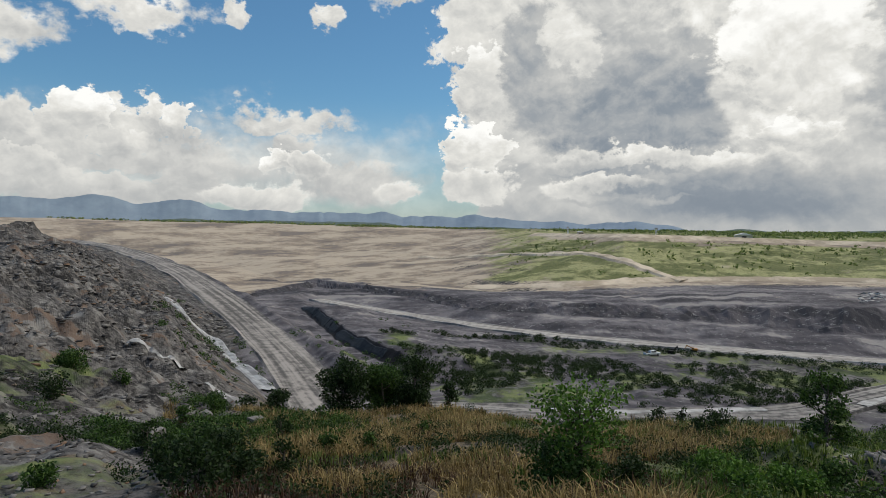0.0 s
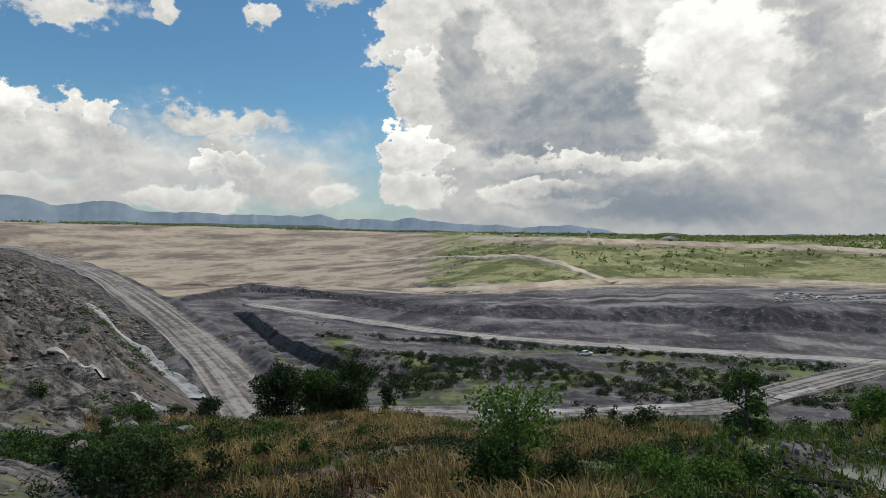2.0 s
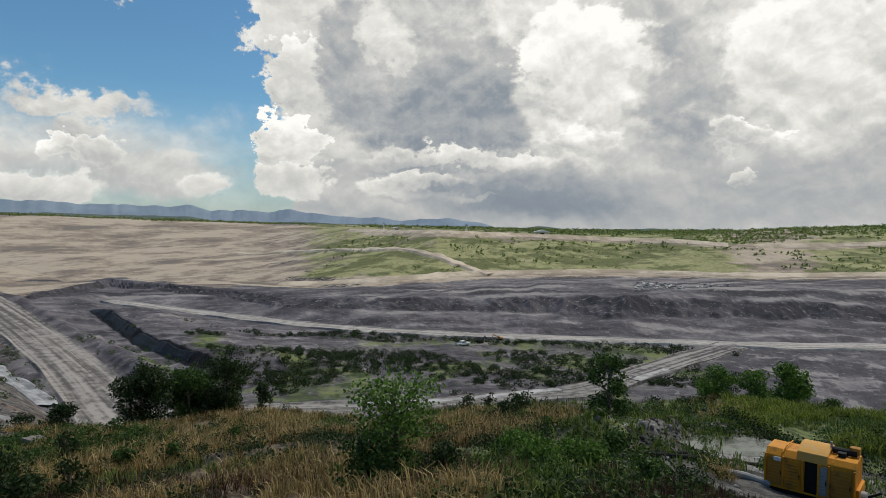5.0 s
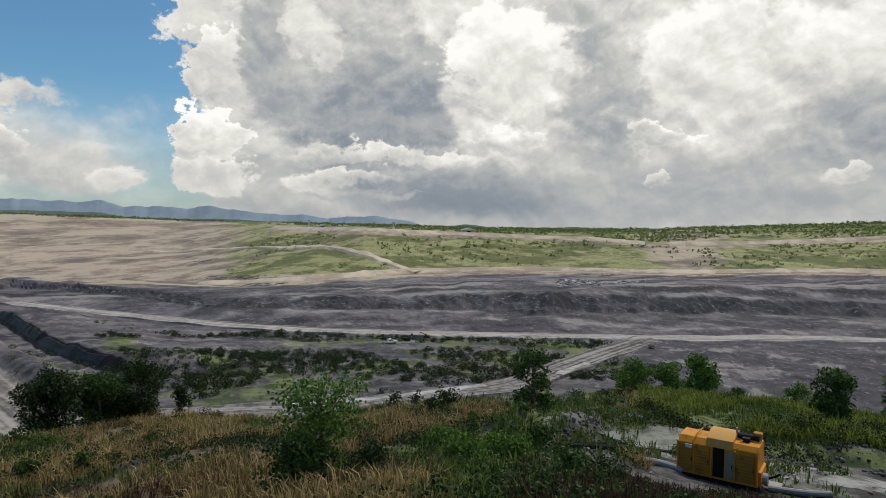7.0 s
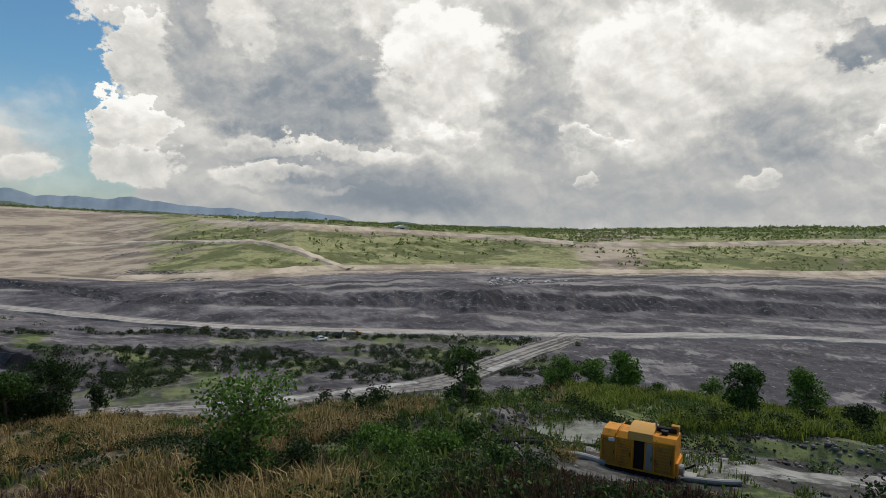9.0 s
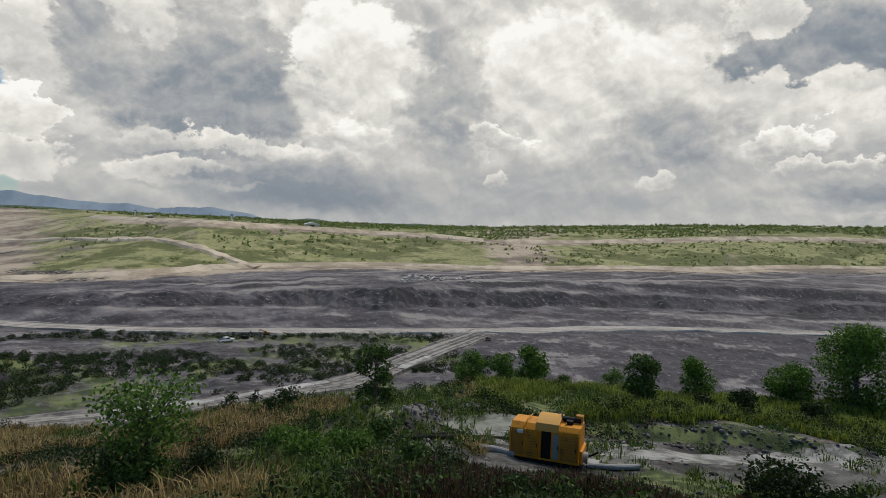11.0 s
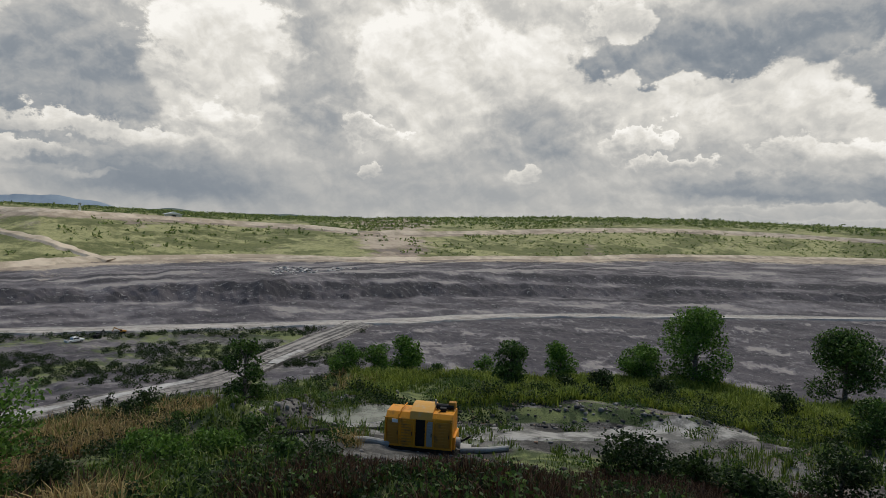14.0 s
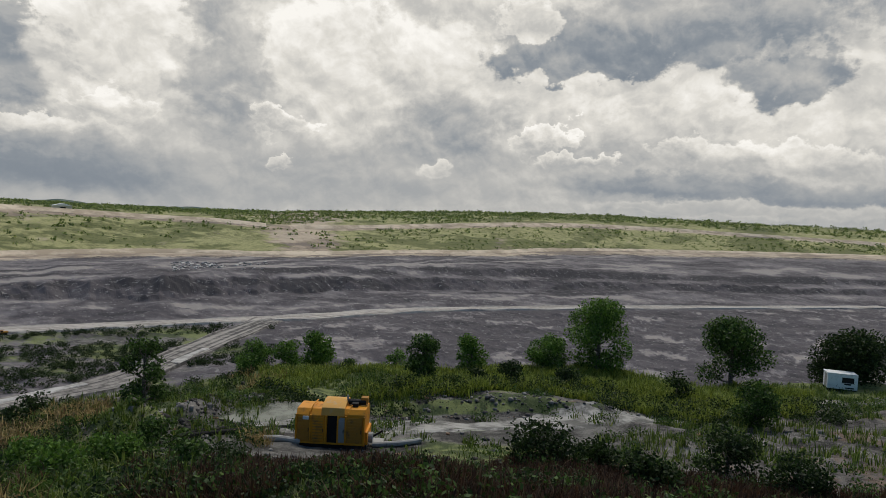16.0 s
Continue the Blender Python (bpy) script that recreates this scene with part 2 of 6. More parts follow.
MID_TOE = [(-50.0, 480, 6.5), (-30.0, 1000, 7.0), (-24.0, 600, 5.0), (-18.0, 400, 3.6), (-9.4, 440, 5.0), (3.4, 311, 5.3), (20.0, 300, 8.2), (36.0, 304, 10.9), (42.0, 321, 9.8), (46.0, 332, 9.7), (53.0, 357, 9.2), (60.5, 379, 8.0), (66.6, 409, 7.2), (74.0, 445, 6.5), (82.0, 483, 6.6), (92.0, 569, 7.0)]
MID_TOP = [(-50.0, 500, 7.5), (-30.0, 1050, 8.0), (-24.0, 700, 5.2), (-18.0, 420, 3.2), (-9.4, 446, 5.0), (3.4, 319, 5.5), (20.0, 308, 9.0), (36.0, 312, 11.1), (42.0, 329, 12.1), (46.0, 340, 12.1), (53.0, 365, 11.7), (60.5, 387, 12.1), (66.6, 417, 11.6), (74.0, 453, 9.5), (82.0, 491, 9.9), (92.0, 577, 10.8)]
PIT_EDGE = [(-50.0, 600, 12.0), (-30.0, 1200, 10.0), (-23.5, 926, 6.0), (-14.3, 488, 1.5), (3.4, 372, 5.0), (12.0, 362, 8.5), (20.5, 396, 10.0), (32.0, 430, 11.0), (42.5, 432, 11.5), (47.0, 452, 12.0), (53.0, 495, 12.5), (61.2, 545, 13.0), (67.8, 650, 14.5), (78.0, 760, 17.0), (91.9, 880, 22.3)]
UPPER = [(-50.0, 1500, 30.0), (-35.1, 1700, 54.7), (-23.5, 1250, 25.0), (-11.4, 1150, 16.5), (0.8, 1000, 22.0), (8.0, 697, 35.1), (12.0, 586, 34.4), (16.0, 507, 35.1), (24.0, 545, 32.9), (31.7, 575, 30.2), (37.0, 577, 29.4), (42.5, 579, 25.9), (47.7, 612, 27.2), (53.0, 663, 30.2), (57.8, 703, 33.9), (63.0, 764, 38.0), (69.0, 872, 41.2), (76.0, 956, 41.3), (83.6, 1030, 38.2), (92.0, 1100, 34.2)]
SKYLINE = [(-50.0, 2400, 40.0), (-35.1, 2400, 71.4), (-23.5, 2300, 67.2), (-9.4, 2300, 52.1), (0.8, 2200, 46.0), (15.8, 2000, 36.0), (25.0, 1900, 33.0), (33.2, 1800, 34.0), (41.8, 1800, 37.0), (47.3, 1700, 46.0), (61.1, 1600, 63.0), (72.4, 1500, 68.0), (91.8, 1450, 61.0)]
LINES = [np.array(line, float) for line in (UNDERFOOT, NEAR_BANK, SLOPE, CREST, FOOT, FLOOR, HAUL, TOE, BENCH, MID_TOE, MID_TOP, PIT_EDGE, UPPER, SKYLINE)]
GRAIN = np.random.RandomState(7).rand(256, 256)


def value_noise(x, y):
    xi, yi = np.floor(x).astype(int), np.floor(y).astype(int)
    u, v = x - xi, y - yi
    u, v = u * u * (3 - 2 * u), v * v * (3 - 2 * v)
    at = lambda i, j: GRAIN[i & 255, j & 255]
    return (at(xi, yi) * (1 - u) + at(xi + 1, yi) * u) * (1 - v) + (at(xi, yi + 1) * (1 - u) + at(xi + 1, yi + 1) * u) * v


def fbm(x, y, size, octaves=4, gain=0.5):
    """Noise about 0, between -1 and 1, with lumps of that size in metres."""
    total, amp, norm = 0.0, 1.0, 0.0
    for o in range(octaves):
        total = total + amp * (value_noise(x / size * 2**o + 17.3 * o, y / size * 2**o + 5.1 * o) * 2 - 1)
        norm, amp = norm + amp, amp * gain
    return total / norm * 1.6


def step(x, low, high):
    t = np.clip((x - low) / (high - low), 0, 1)
    return t * t * (3 - 2 * t)


def rings(az):
    """Distance and height of each break line at these headings, a row a line."""
    rs, zs = [], []
    # behind the lookout the right end of each line runs round to its left end
    round_back = step(az, 108, 178)
    for k, line in enumerate(LINES):
        r = np.exp(np.interp(az, line[:, 0], np.log(line[:, 1])) * (1 - round_back) + np.log(line[0, 1]) * round_back)
        z = np.interp(az, line[:, 0], line[:, 2]) * (1 - round_back) + line[0, 2] * round_back
        if k in (7, 8, 9, 10):
            # tipped heaps: the faces run in and out, and their tops are uneven
            on = step(az, 2, 8) * (1 - round_back)
            r = r + on * (7.0 * np.abs(fbm(az * 5.2 + 40 * (k > 8), az * 0 + 2.0, 17, 3)) - 2.0)
            if k in (8, 10):
                z = z - on * (1.7 * np.abs(fbm(az * 5.2 + 40 * (k > 8) + 3.0, az * 0 + 8.0, 13, 3)) - 0.3)
        if rs:
            r = np.maximum(r, rs[-1] * 1.03)
        rs.append(r)
        zs.append(z)
    for r, drop in ((3000.0, 22.0), (4950.0, 60.0)):
        rs.append(np.maximum(rs[-1] * 1.03, r))
        zs.append(zs[13] - drop)
    return np.array(rs), np.array(zs)


def lay(az, r):
    """Smooth height of the land, and how far out among the break lines each place lies (0 underfoot, 11 the skyline)."""
    az, r = np.broadcast_arrays(np.asarray(az, float), np.asarray(r, float))
    shape, az, r = az.shape, az.ravel(), np.maximum(r.ravel(), 2.0)
    keys, back = np.unique(np.round(az, 2), return_inverse=True)
    rs, zs = rings(keys)
    rs, zs = np.log(rs)[:, back], zs[:, back]
    lr = np.log(r)
    z, s = zs[0].copy(), np.zeros(len(r))
    for i in range(len(rs) - 1):
        f = np.clip((lr - rs[i]) / (rs[i + 1] - rs[i]), 0, 1)
        on = lr >= rs[i]
        z = np.where(on, zs[i] + (zs[i + 1] - zs[i]) * f, z)
        s = np.where(on, i + f, s)
    # the two lines of the second face count as part of the ground behind the bench
    s = np.where(s < 8, s, np.where(s < 11, 8 + (s - 8) / 3, s - 2))
    return z.reshape(shape), s.reshape(shape)


RAMP_ROAD = [(-12.0, 116.0, 0.0), (-20.0, 130.0, 0.0), (-27.9, 145.0, 0.0), (-40.5, 170.7, 2.5), (-53.8, 195.4, 5.0), (-73.9, 230.9, 8.0), (-101.5, 269.5, 14.0), (-143.2, 329.3, 20.0), (-239.7, 457.1, 26.0), (-389.1, 650.7, 28.0)]
LOWER_ROAD = [(-23.2, 140.4, 0.0), (5.9, 138.3, 0.0), (26.5, 134.8, 0.0), (40.7, 134.0, 0.0), (62.0, 135.6, 0.0), (78.3, 137.0, 0.0), (99.1, 148.1, 0.0), (122.8, 161.2, 0.0), (150.8, 175.5, 0.0), (160.5, 180.6, 0.0)]
HAUL_ROAD = [(r * math.sin(radians(a)), r * math.cos(radians(a)), 0.0) for a, r, _ in HAUL[8:]]


def smooth_path(points, steps=14):
    """A Catmull-Rom line through the points."""
    p = np.array([points[0], *points, points[-1]], float)
    out = []
    for i in range(1, len(p) - 2):
        for u in np.linspace(0, 1, steps, endpoint=False):
            a, b, c, d = p[i - 1], p[i], p[i + 1], p[i + 2]
            out.append(0.5 * (2 * b + (c - a) * u + (2 * a - 5 * b + 4 * c - d) * u**2 + (3 * b - a - 3 * c + d) * u**3))
    out.append(p[-2])
    return np.array(out)


ROADS = [(smooth_path(RAMP_ROAD), 6.5), (smooth_path(LOWER_ROAD), 4.6), (smooth_path(HAUL_ROAD), 4.4)]


def near_road(x, y):
    """For each place, how far it is from the nearest road's edge, and that road's height."""
    best, level = np.full(x.shape, 1e9), np.zeros(x.shape)
    for path, half in ROADS:
        for a, b in zip(path[:-1], path[1:]):
            d = b - a
            box = (x > min(a[0], b[0]) - 40) & (x < max(a[0], b[0]) + 40) & (y > min(a[1], b[1]) - 40) & (y < max(a[1], b[1]) + 40)
            if not box.any():
                continue
            px, py = x[box], y[box]
            u = np.clip(((px - a[0]) * d[0] + (py - a[1]) * d[1]) / (d[0] ** 2 + d[1] ** 2 + 1e-9), 0, 1)
            gap = np.hypot(px - a[0] - u * d[0], py - a[1] - u * d[1]) - half
            nearer = gap < best[box]
            best[box] = np.where(nearer, gap, best[box])
            level[box] = np.where(nearer, a[2] + u * d[2], level[box])
    return best, level


BUND = np.array([polar(a, r) for a, r in ((29.5, 30.0), (33.5, 32.5), (38.0, 36.0), (41.0, 38.5), (43.5, 42.0))])
POOL = polar(42.0, 34.6)
RAMP_BANK = np.array([(p[0] + 14.0 * d[1], p[1] - 14.0 * d[0]) for p, d in zip(
    ROADS[0][0], [g / np.linalg.norm(g) for g in np.gradient(ROADS[0][0][:, :2], axis=0)]) if p[1] > 150])


def bank_gap(x, y):
    """Distance of each place from the crest of the bank beside the ramp."""
    x, y = np.asarray(x, float), np.asarray(y, float)
    best = np.full(x.shape, 1e3)
    near = (x < 30) & (x > -480) & (y > 110) & (y < 760)
    if not near.any():
        return best
    best[near] = line_gap(x[near], y[near], RAMP_BANK[::3])
    return best


def line_gap(x, y, points):
    best = np.full(x.shape, 1e3)
    for a, b in zip(points[:-1], points[1:]):
        d = b - a
        u = np.clip(((x - a[0]) * d[0] + (y - a[1]) * d[1]) / (d @ d + 1e-9), 0, 1)
        best = np.minimum(best, np.hypot(x - a[0] - u * d[0], y - a[1] - u * d[1]))
    return best


COAL_LINE = [(-13.6, 340), (-12.6, 312), (-11.2, 280), (-8.4, 219), (-5.2, 188), (-3.0, 178)]


def coal_cut(x, y):
    """How far each place lies beyond the line of the coal cut, and how strongly the cut shows there."""
    p = np.array([polar(a, r) for a, r in COAL_LINE])
    x, y = np.asarray(x, float), np.asarray(y, float)
    side, best = np.full(x.shape, 1e3), np.full(x.shape, 1e3)
    for a, b in zip(p[:-1], p[1:]):
        d = b - a
        u = np.clip(((x - a[0]) * d[0] + (y - a[1]) * d[1]) / (d @ d), 0, 1)
        gap = np.hypot(x - a[0] - u * d[0], y - a[1] - u * d[1])
        sign = np.sign(d[0] * (y - a[1]) - d[1] * (x - a[0]))
        side = np.where(gap < best, gap * sign, side)
        best = np.minimum(best, gap)
    r = np.hypot(x, y)
    return side, step(r, 174, 186) * step(-r, -330, -290)


def land(x, y):
    """Height of the land at each place, with its zone number, its heading and its distance from a road."""
    x, y = np.asarray(x, float), np.asarray(y, float)
    az, r = np.degrees(np.arctan2(x, y)), np.hypot(x, y)
    z, s = lay(az, r)
    gap, level = near_road(x, y)
    rocky = step(-az, 15, 22) * step(s, 0.8, 1.5) * step(-s, -6.3, -5.8) * (0.25 + 0.75 * step(gap, 12, 34))
    ragged = np.abs(fbm(x, y, 24, 3)) * 2.6 + np.abs(fbm(x + 90, y, 9, 3)) * 2.2 + np.abs(fbm(x, y + 40, 3.4, 3)) * 1.5
    z = z + rocky * (ragged - 2.4) * np.clip(r / 90, 0.35, 1.0)
    near = step(-s, -3.4, -2.9)
    z = z + near * (1 - rocky) * (fbm(x, y, 9, 4) * 0.5 + fbm(x + 50, y, 2.2, 3) * 0.16) * np.clip(r / 14, 0.1, 1)
    # rocky bund beside the bench
    off = line_gap(x, y, BUND)
    z = z + np.exp(-((off / 1.5) ** 2)) * (1.05 + 0.7 * fbm(x, y, 2.6, 3))
    pool = np.hypot(x - POOL[0], (y - POOL[1]) * 1.25)
    z = np.where(pool < 6, z * step(pool, 2.4, 4.6) + 29.15 * (1 - step(pool, 2.4, 4.6)), z)
    # low steep front of the grassy bank beyond the mud
    z = z + 0.85 * step(r, 37.6, 39.0) * step(-r, -53, -43) * step(az, 47, 51) * step(-az, -75, -70) * (1 + 0.5 * fbm(x, y, 5, 3))
    floor = step(s, 3.8, 4.3) * step(-s, -7.2, -6.7) * (1 - rocky)
    z = z + floor * (fbm(x, y, 22, 4) * 0.8 + fbm(x, y, 6, 3) * 0.3)
    # worked ground: nearly level terraces, scored by gullies
    pit = step(s, 6.2, 6.6) * step(-s, -9.0, -8.95)
    z = z + pit * (fbm(x, y, 70, 3) * 0.55 + fbm(x, y, 16, 3) * 0.30 + np.abs(fbm(x + 9, y, 6, 3)) * 0.30 - 0.2)
    face = step(s, 6.95, 7.05) * step(-s, -8.1, -7.97)
    z = z + face * (np.abs(fbm(x, y, 7.0, 3)) * 1.6 - 0.6)
    left_pit = step(s, 6.5, 7.0) * step(-s, -9.2, -8.8) * step(-az, -6, 4)
    t = (z + fbm(x, y, 140, 3) * 3.0) / 2.2
    z = z + left_pit * (np.floor(t) + step(t - np.floor(t), 0.7, 0.99) - t) * 0.7
    z = z + step(s, 3.9, 4.4) * step(-s, -6.3, -6.0) * np.abs(fbm(x + 5, y + 5, 5.5, 3)) * 0.6
    spoil = step(s, 8.9, 9.3) * step(-s, -11.2, -10.6) * step(-az, -14, 4)
    t = (z + fbm(x, y, 200, 4) * 4) / 3.0
    z = z + spoil * ((np.floor(t) + step(t - np.floor(t), 0.6, 0.97) - t) * 1.2 + fbm(x, y, 130, 4) * 2.2)
    hills = step(s, 9.1, 9.8) * step(az, -8, 8)
    z = z + hills * step(np.abs(s - 10.0), 0.05, 0.3) * (fbm(x, y, 60, 5) * 2.2 + np.abs(fbm(x, y, 18, 3)) * 1.6)
    z = z + step(s, 10.5, 11) * fbm(x, y, 420, 4) * 4.5
    on = step(-gap, -11.0, -1.0)
    z = z * (1 - on) + level * on
    # a high bank of shale along the outer side of the ramp
    z = z + 3.6 * np.exp(-((bank_gap(x, y) / 4.6) ** 2)) * step(gap, 0.5, 4.5) * (0.85 + 0.4 * fbm(x, y, 14, 3))
    beyond, cut = coal_cut(x, y)
    z = z + 4.0 * cut * step(beyond, -2.6, 2.6) * step(-beyond, -46, -8) * step(gap, 1, 6)
    return z, s, az, gap


def height_at(x, y):
    return float(land(np.array([x]), np.array([y]))[0][0])


# ---- materials ----
def material(name):
    m = bpy.data.materials.new(name)
    m.use_nodes = True
    n = Nodes(m.node_tree)
    return m, n, m.node_tree.nodes["Principled BSDF"]


def finish(n, shader, colour, rough=0.9, bump=None, strength=0.5, distance=0.1):
    n.put(colour if isinstance(colour, bpy.types.NodeSocket) else (*colour, 1.0), shader.inputs["Base Color"])
    n.put(rough, shader.inputs["Roughness"])
    shader.inputs["Specular IOR Level"].default_value = 0.2
    if bump is not None:
        b = n.node("ShaderNodeBump", Strength=strength, Distance=distance)
        n.link(bump, b.inputs["Height"])
        n.link(b.outputs[0], shader.inputs["Normal"])


def mask(n, name):
    a = n.node("ShaderNodeAttribute")
    a.attribute_name = name
    return a.outputs["Fac"]


def ground_material():
    m, n, shader = material("ground")
    pos = n.node("ShaderNodeNewGeometry").outputs["Position"]
    fine, small = n.noise(pos, 2.0, 8, 0.72), n.noise(pos, 0.42, 9, 0.72)
    mid, large = n.noise(pos, 0.085, 10, 0.72, 0.4), n.noise(pos, 0.016, 10, 0.68, 0.4)
    streak_shade = mask(n, "streak_shade")
    mixed = n.math("ADD", n.math("MULTIPLY", fine, 0.35), n.math("ADD", n.math("MULTIPLY", small, 0.35), n.math("MULTIPLY", mid, 0.3)))
    spread = n.math("ADD", n.math("MULTIPLY", mid, 0.3), n.math("ADD", n.math("MULTIPLY", large, 0.2), n.math("MULTIPLY", streak_shade, 0.5)))
    # grey broken claystone, with rusty and pale pieces
    rock = n.mix(n.ramp(mixed, 0.44, 0.55), (0.022, 0.021, 0.021), (0.150, 0.139, 0.132))
    rock = n.mix(n.ramp(mid, 0.55, 0.61, 0, 0.65), rock, (0.165, 0.105, 0.07))
    rock = n.mix(n.ramp(small, 0.55, 0.60, 0, 0.85), rock, (0.24, 0.228, 0.212))
    # grey-violet shale of the worked pit
    dark = n.mix(n.ramp(spread, 0.42, 0.59), (0.078, 0.071, 0.079), (0.178, 0.163, 0.170))
    dark = n.mix(n.ramp(streak_shade, 0.62, 0.76, 0, 0.85), dark, (0.30, 0.275, 0.258))
    # lowest values: dark bands, and the painted shade of the bench faces
    dark = n.mix(n.ramp(streak_shade, 0.36, 0.27, 0, 0.8), dark, (0.045, 0.043, 0.048))
    dark = n.mix(n.ramp(small, 0.57, 0.63, 0, 0.5), dark, (0.36, 0.35, 0.34))
    tan = n.mix(n.ramp(spread, 0.42, 0.58), (0.27, 0.215, 0.165), (0.49, 0.405, 0.31))
    tan = n.mix(n.ramp(streak_shade, 0.40, 0.28, 0, 0.6), tan, (0.16, 0.14, 0.13))
    green = n.mix(n.ramp(spread, 0.45, 0.56), (0.17, 0.18, 0.072), (0.37, 0.36, 0.17))
    green = n.mix(n.ramp(mixed, 0.45, 0.53), n.mix(0.45, green, (0.035, 0.05, 0.02)), green)
    dry = n.mix(n.ramp(mixed, 0.44, 0.56), (0.052, 0.042, 0.028), (0.20, 0.155, 0.105))
    mud = n.mix(n.ramp(n.math("ADD", n.math("MULTIPLY", small, 0.6), n.math("MULTIPLY", mid, 0.4)), 0.45, 0.56), (0.042, 0.040, 0.038), (0.165, 0.158, 0.147))
    forest = n.mix(n.ramp(spread, 0.45, 0.56), (0.06, 0.08, 0.033), (0.165, 0.19, 0.075))
    colour = rock
    rag = n.math("MULTIPLY", n.math("SUBTRACT", n.math("ADD", n.math("MULTIPLY", small, 0.5), n.math("MULTIPLY", mid, 0.5)), 0.5), 1.7)
    for name, paint in (("shale", dark), ("tan", tan), ("dry", dry), ("green", green), ("forest", forest), ("mud", mud)):
        colour = n.mix(n.ramp(n.math("ADD", mask(n, name), rag), 0.38, 0.62), colour, paint)
    coal = n.ramp(n.math("ADD", mask(n, "coal"), n.math("MULTIPLY", rag, 0.3)), 0.4, 0.6)
    colour = n.mix(coal, colour, (0.018, 0.018, 0.021))
    rough = n.math("SUBTRACT", 0.95, n.math("MULTIPLY", mask(n, "mud"), 0.25))
    finish(n, shader, colour, rough, mixed, 0.9, 0.35)
    return m


# ---- the ground: one sheet to the horizon ----
TERRACE_TRACKS = [
    [(10, 296), (26, 330), (42, 424)], [(20, 294), (34, 330), (47, 446)], [(30, 302), (42, 352), (52, 488)], [(44, 322), (55, 420), (61, 538)],
    [(55, 402), (66, 500), (75, 720)], [(66, 424), (78, 560), (86, 800)], [(-12, 384), (2, 336), (14, 300)], [(-8, 470), (4, 362), (16, 318)],
    [(22, 258), (30, 264), (39, 264), (48, 276), (57, 306), (68, 350)], [(40, 338), (56, 372), (70, 430), (84, 500)], [(50, 300), (64, 340), (80, 420)],
]


def polyline_gap(x, y, lines, shift):
    """Distance of each place from the nearest of these lines (heading, distance), moved outwards by shift."""
    best = np.full(x.shape, 1e3)
    far = (np.hypot(x, y) > 230) & (np.hypot(x, y) < 850) & (y > -100)
    for points in lines:
        best[far] = np.minimum(best[far], line_gap(x[far], y[far], np.array([polar(a, r + shift) for a, r in points])))
    return best


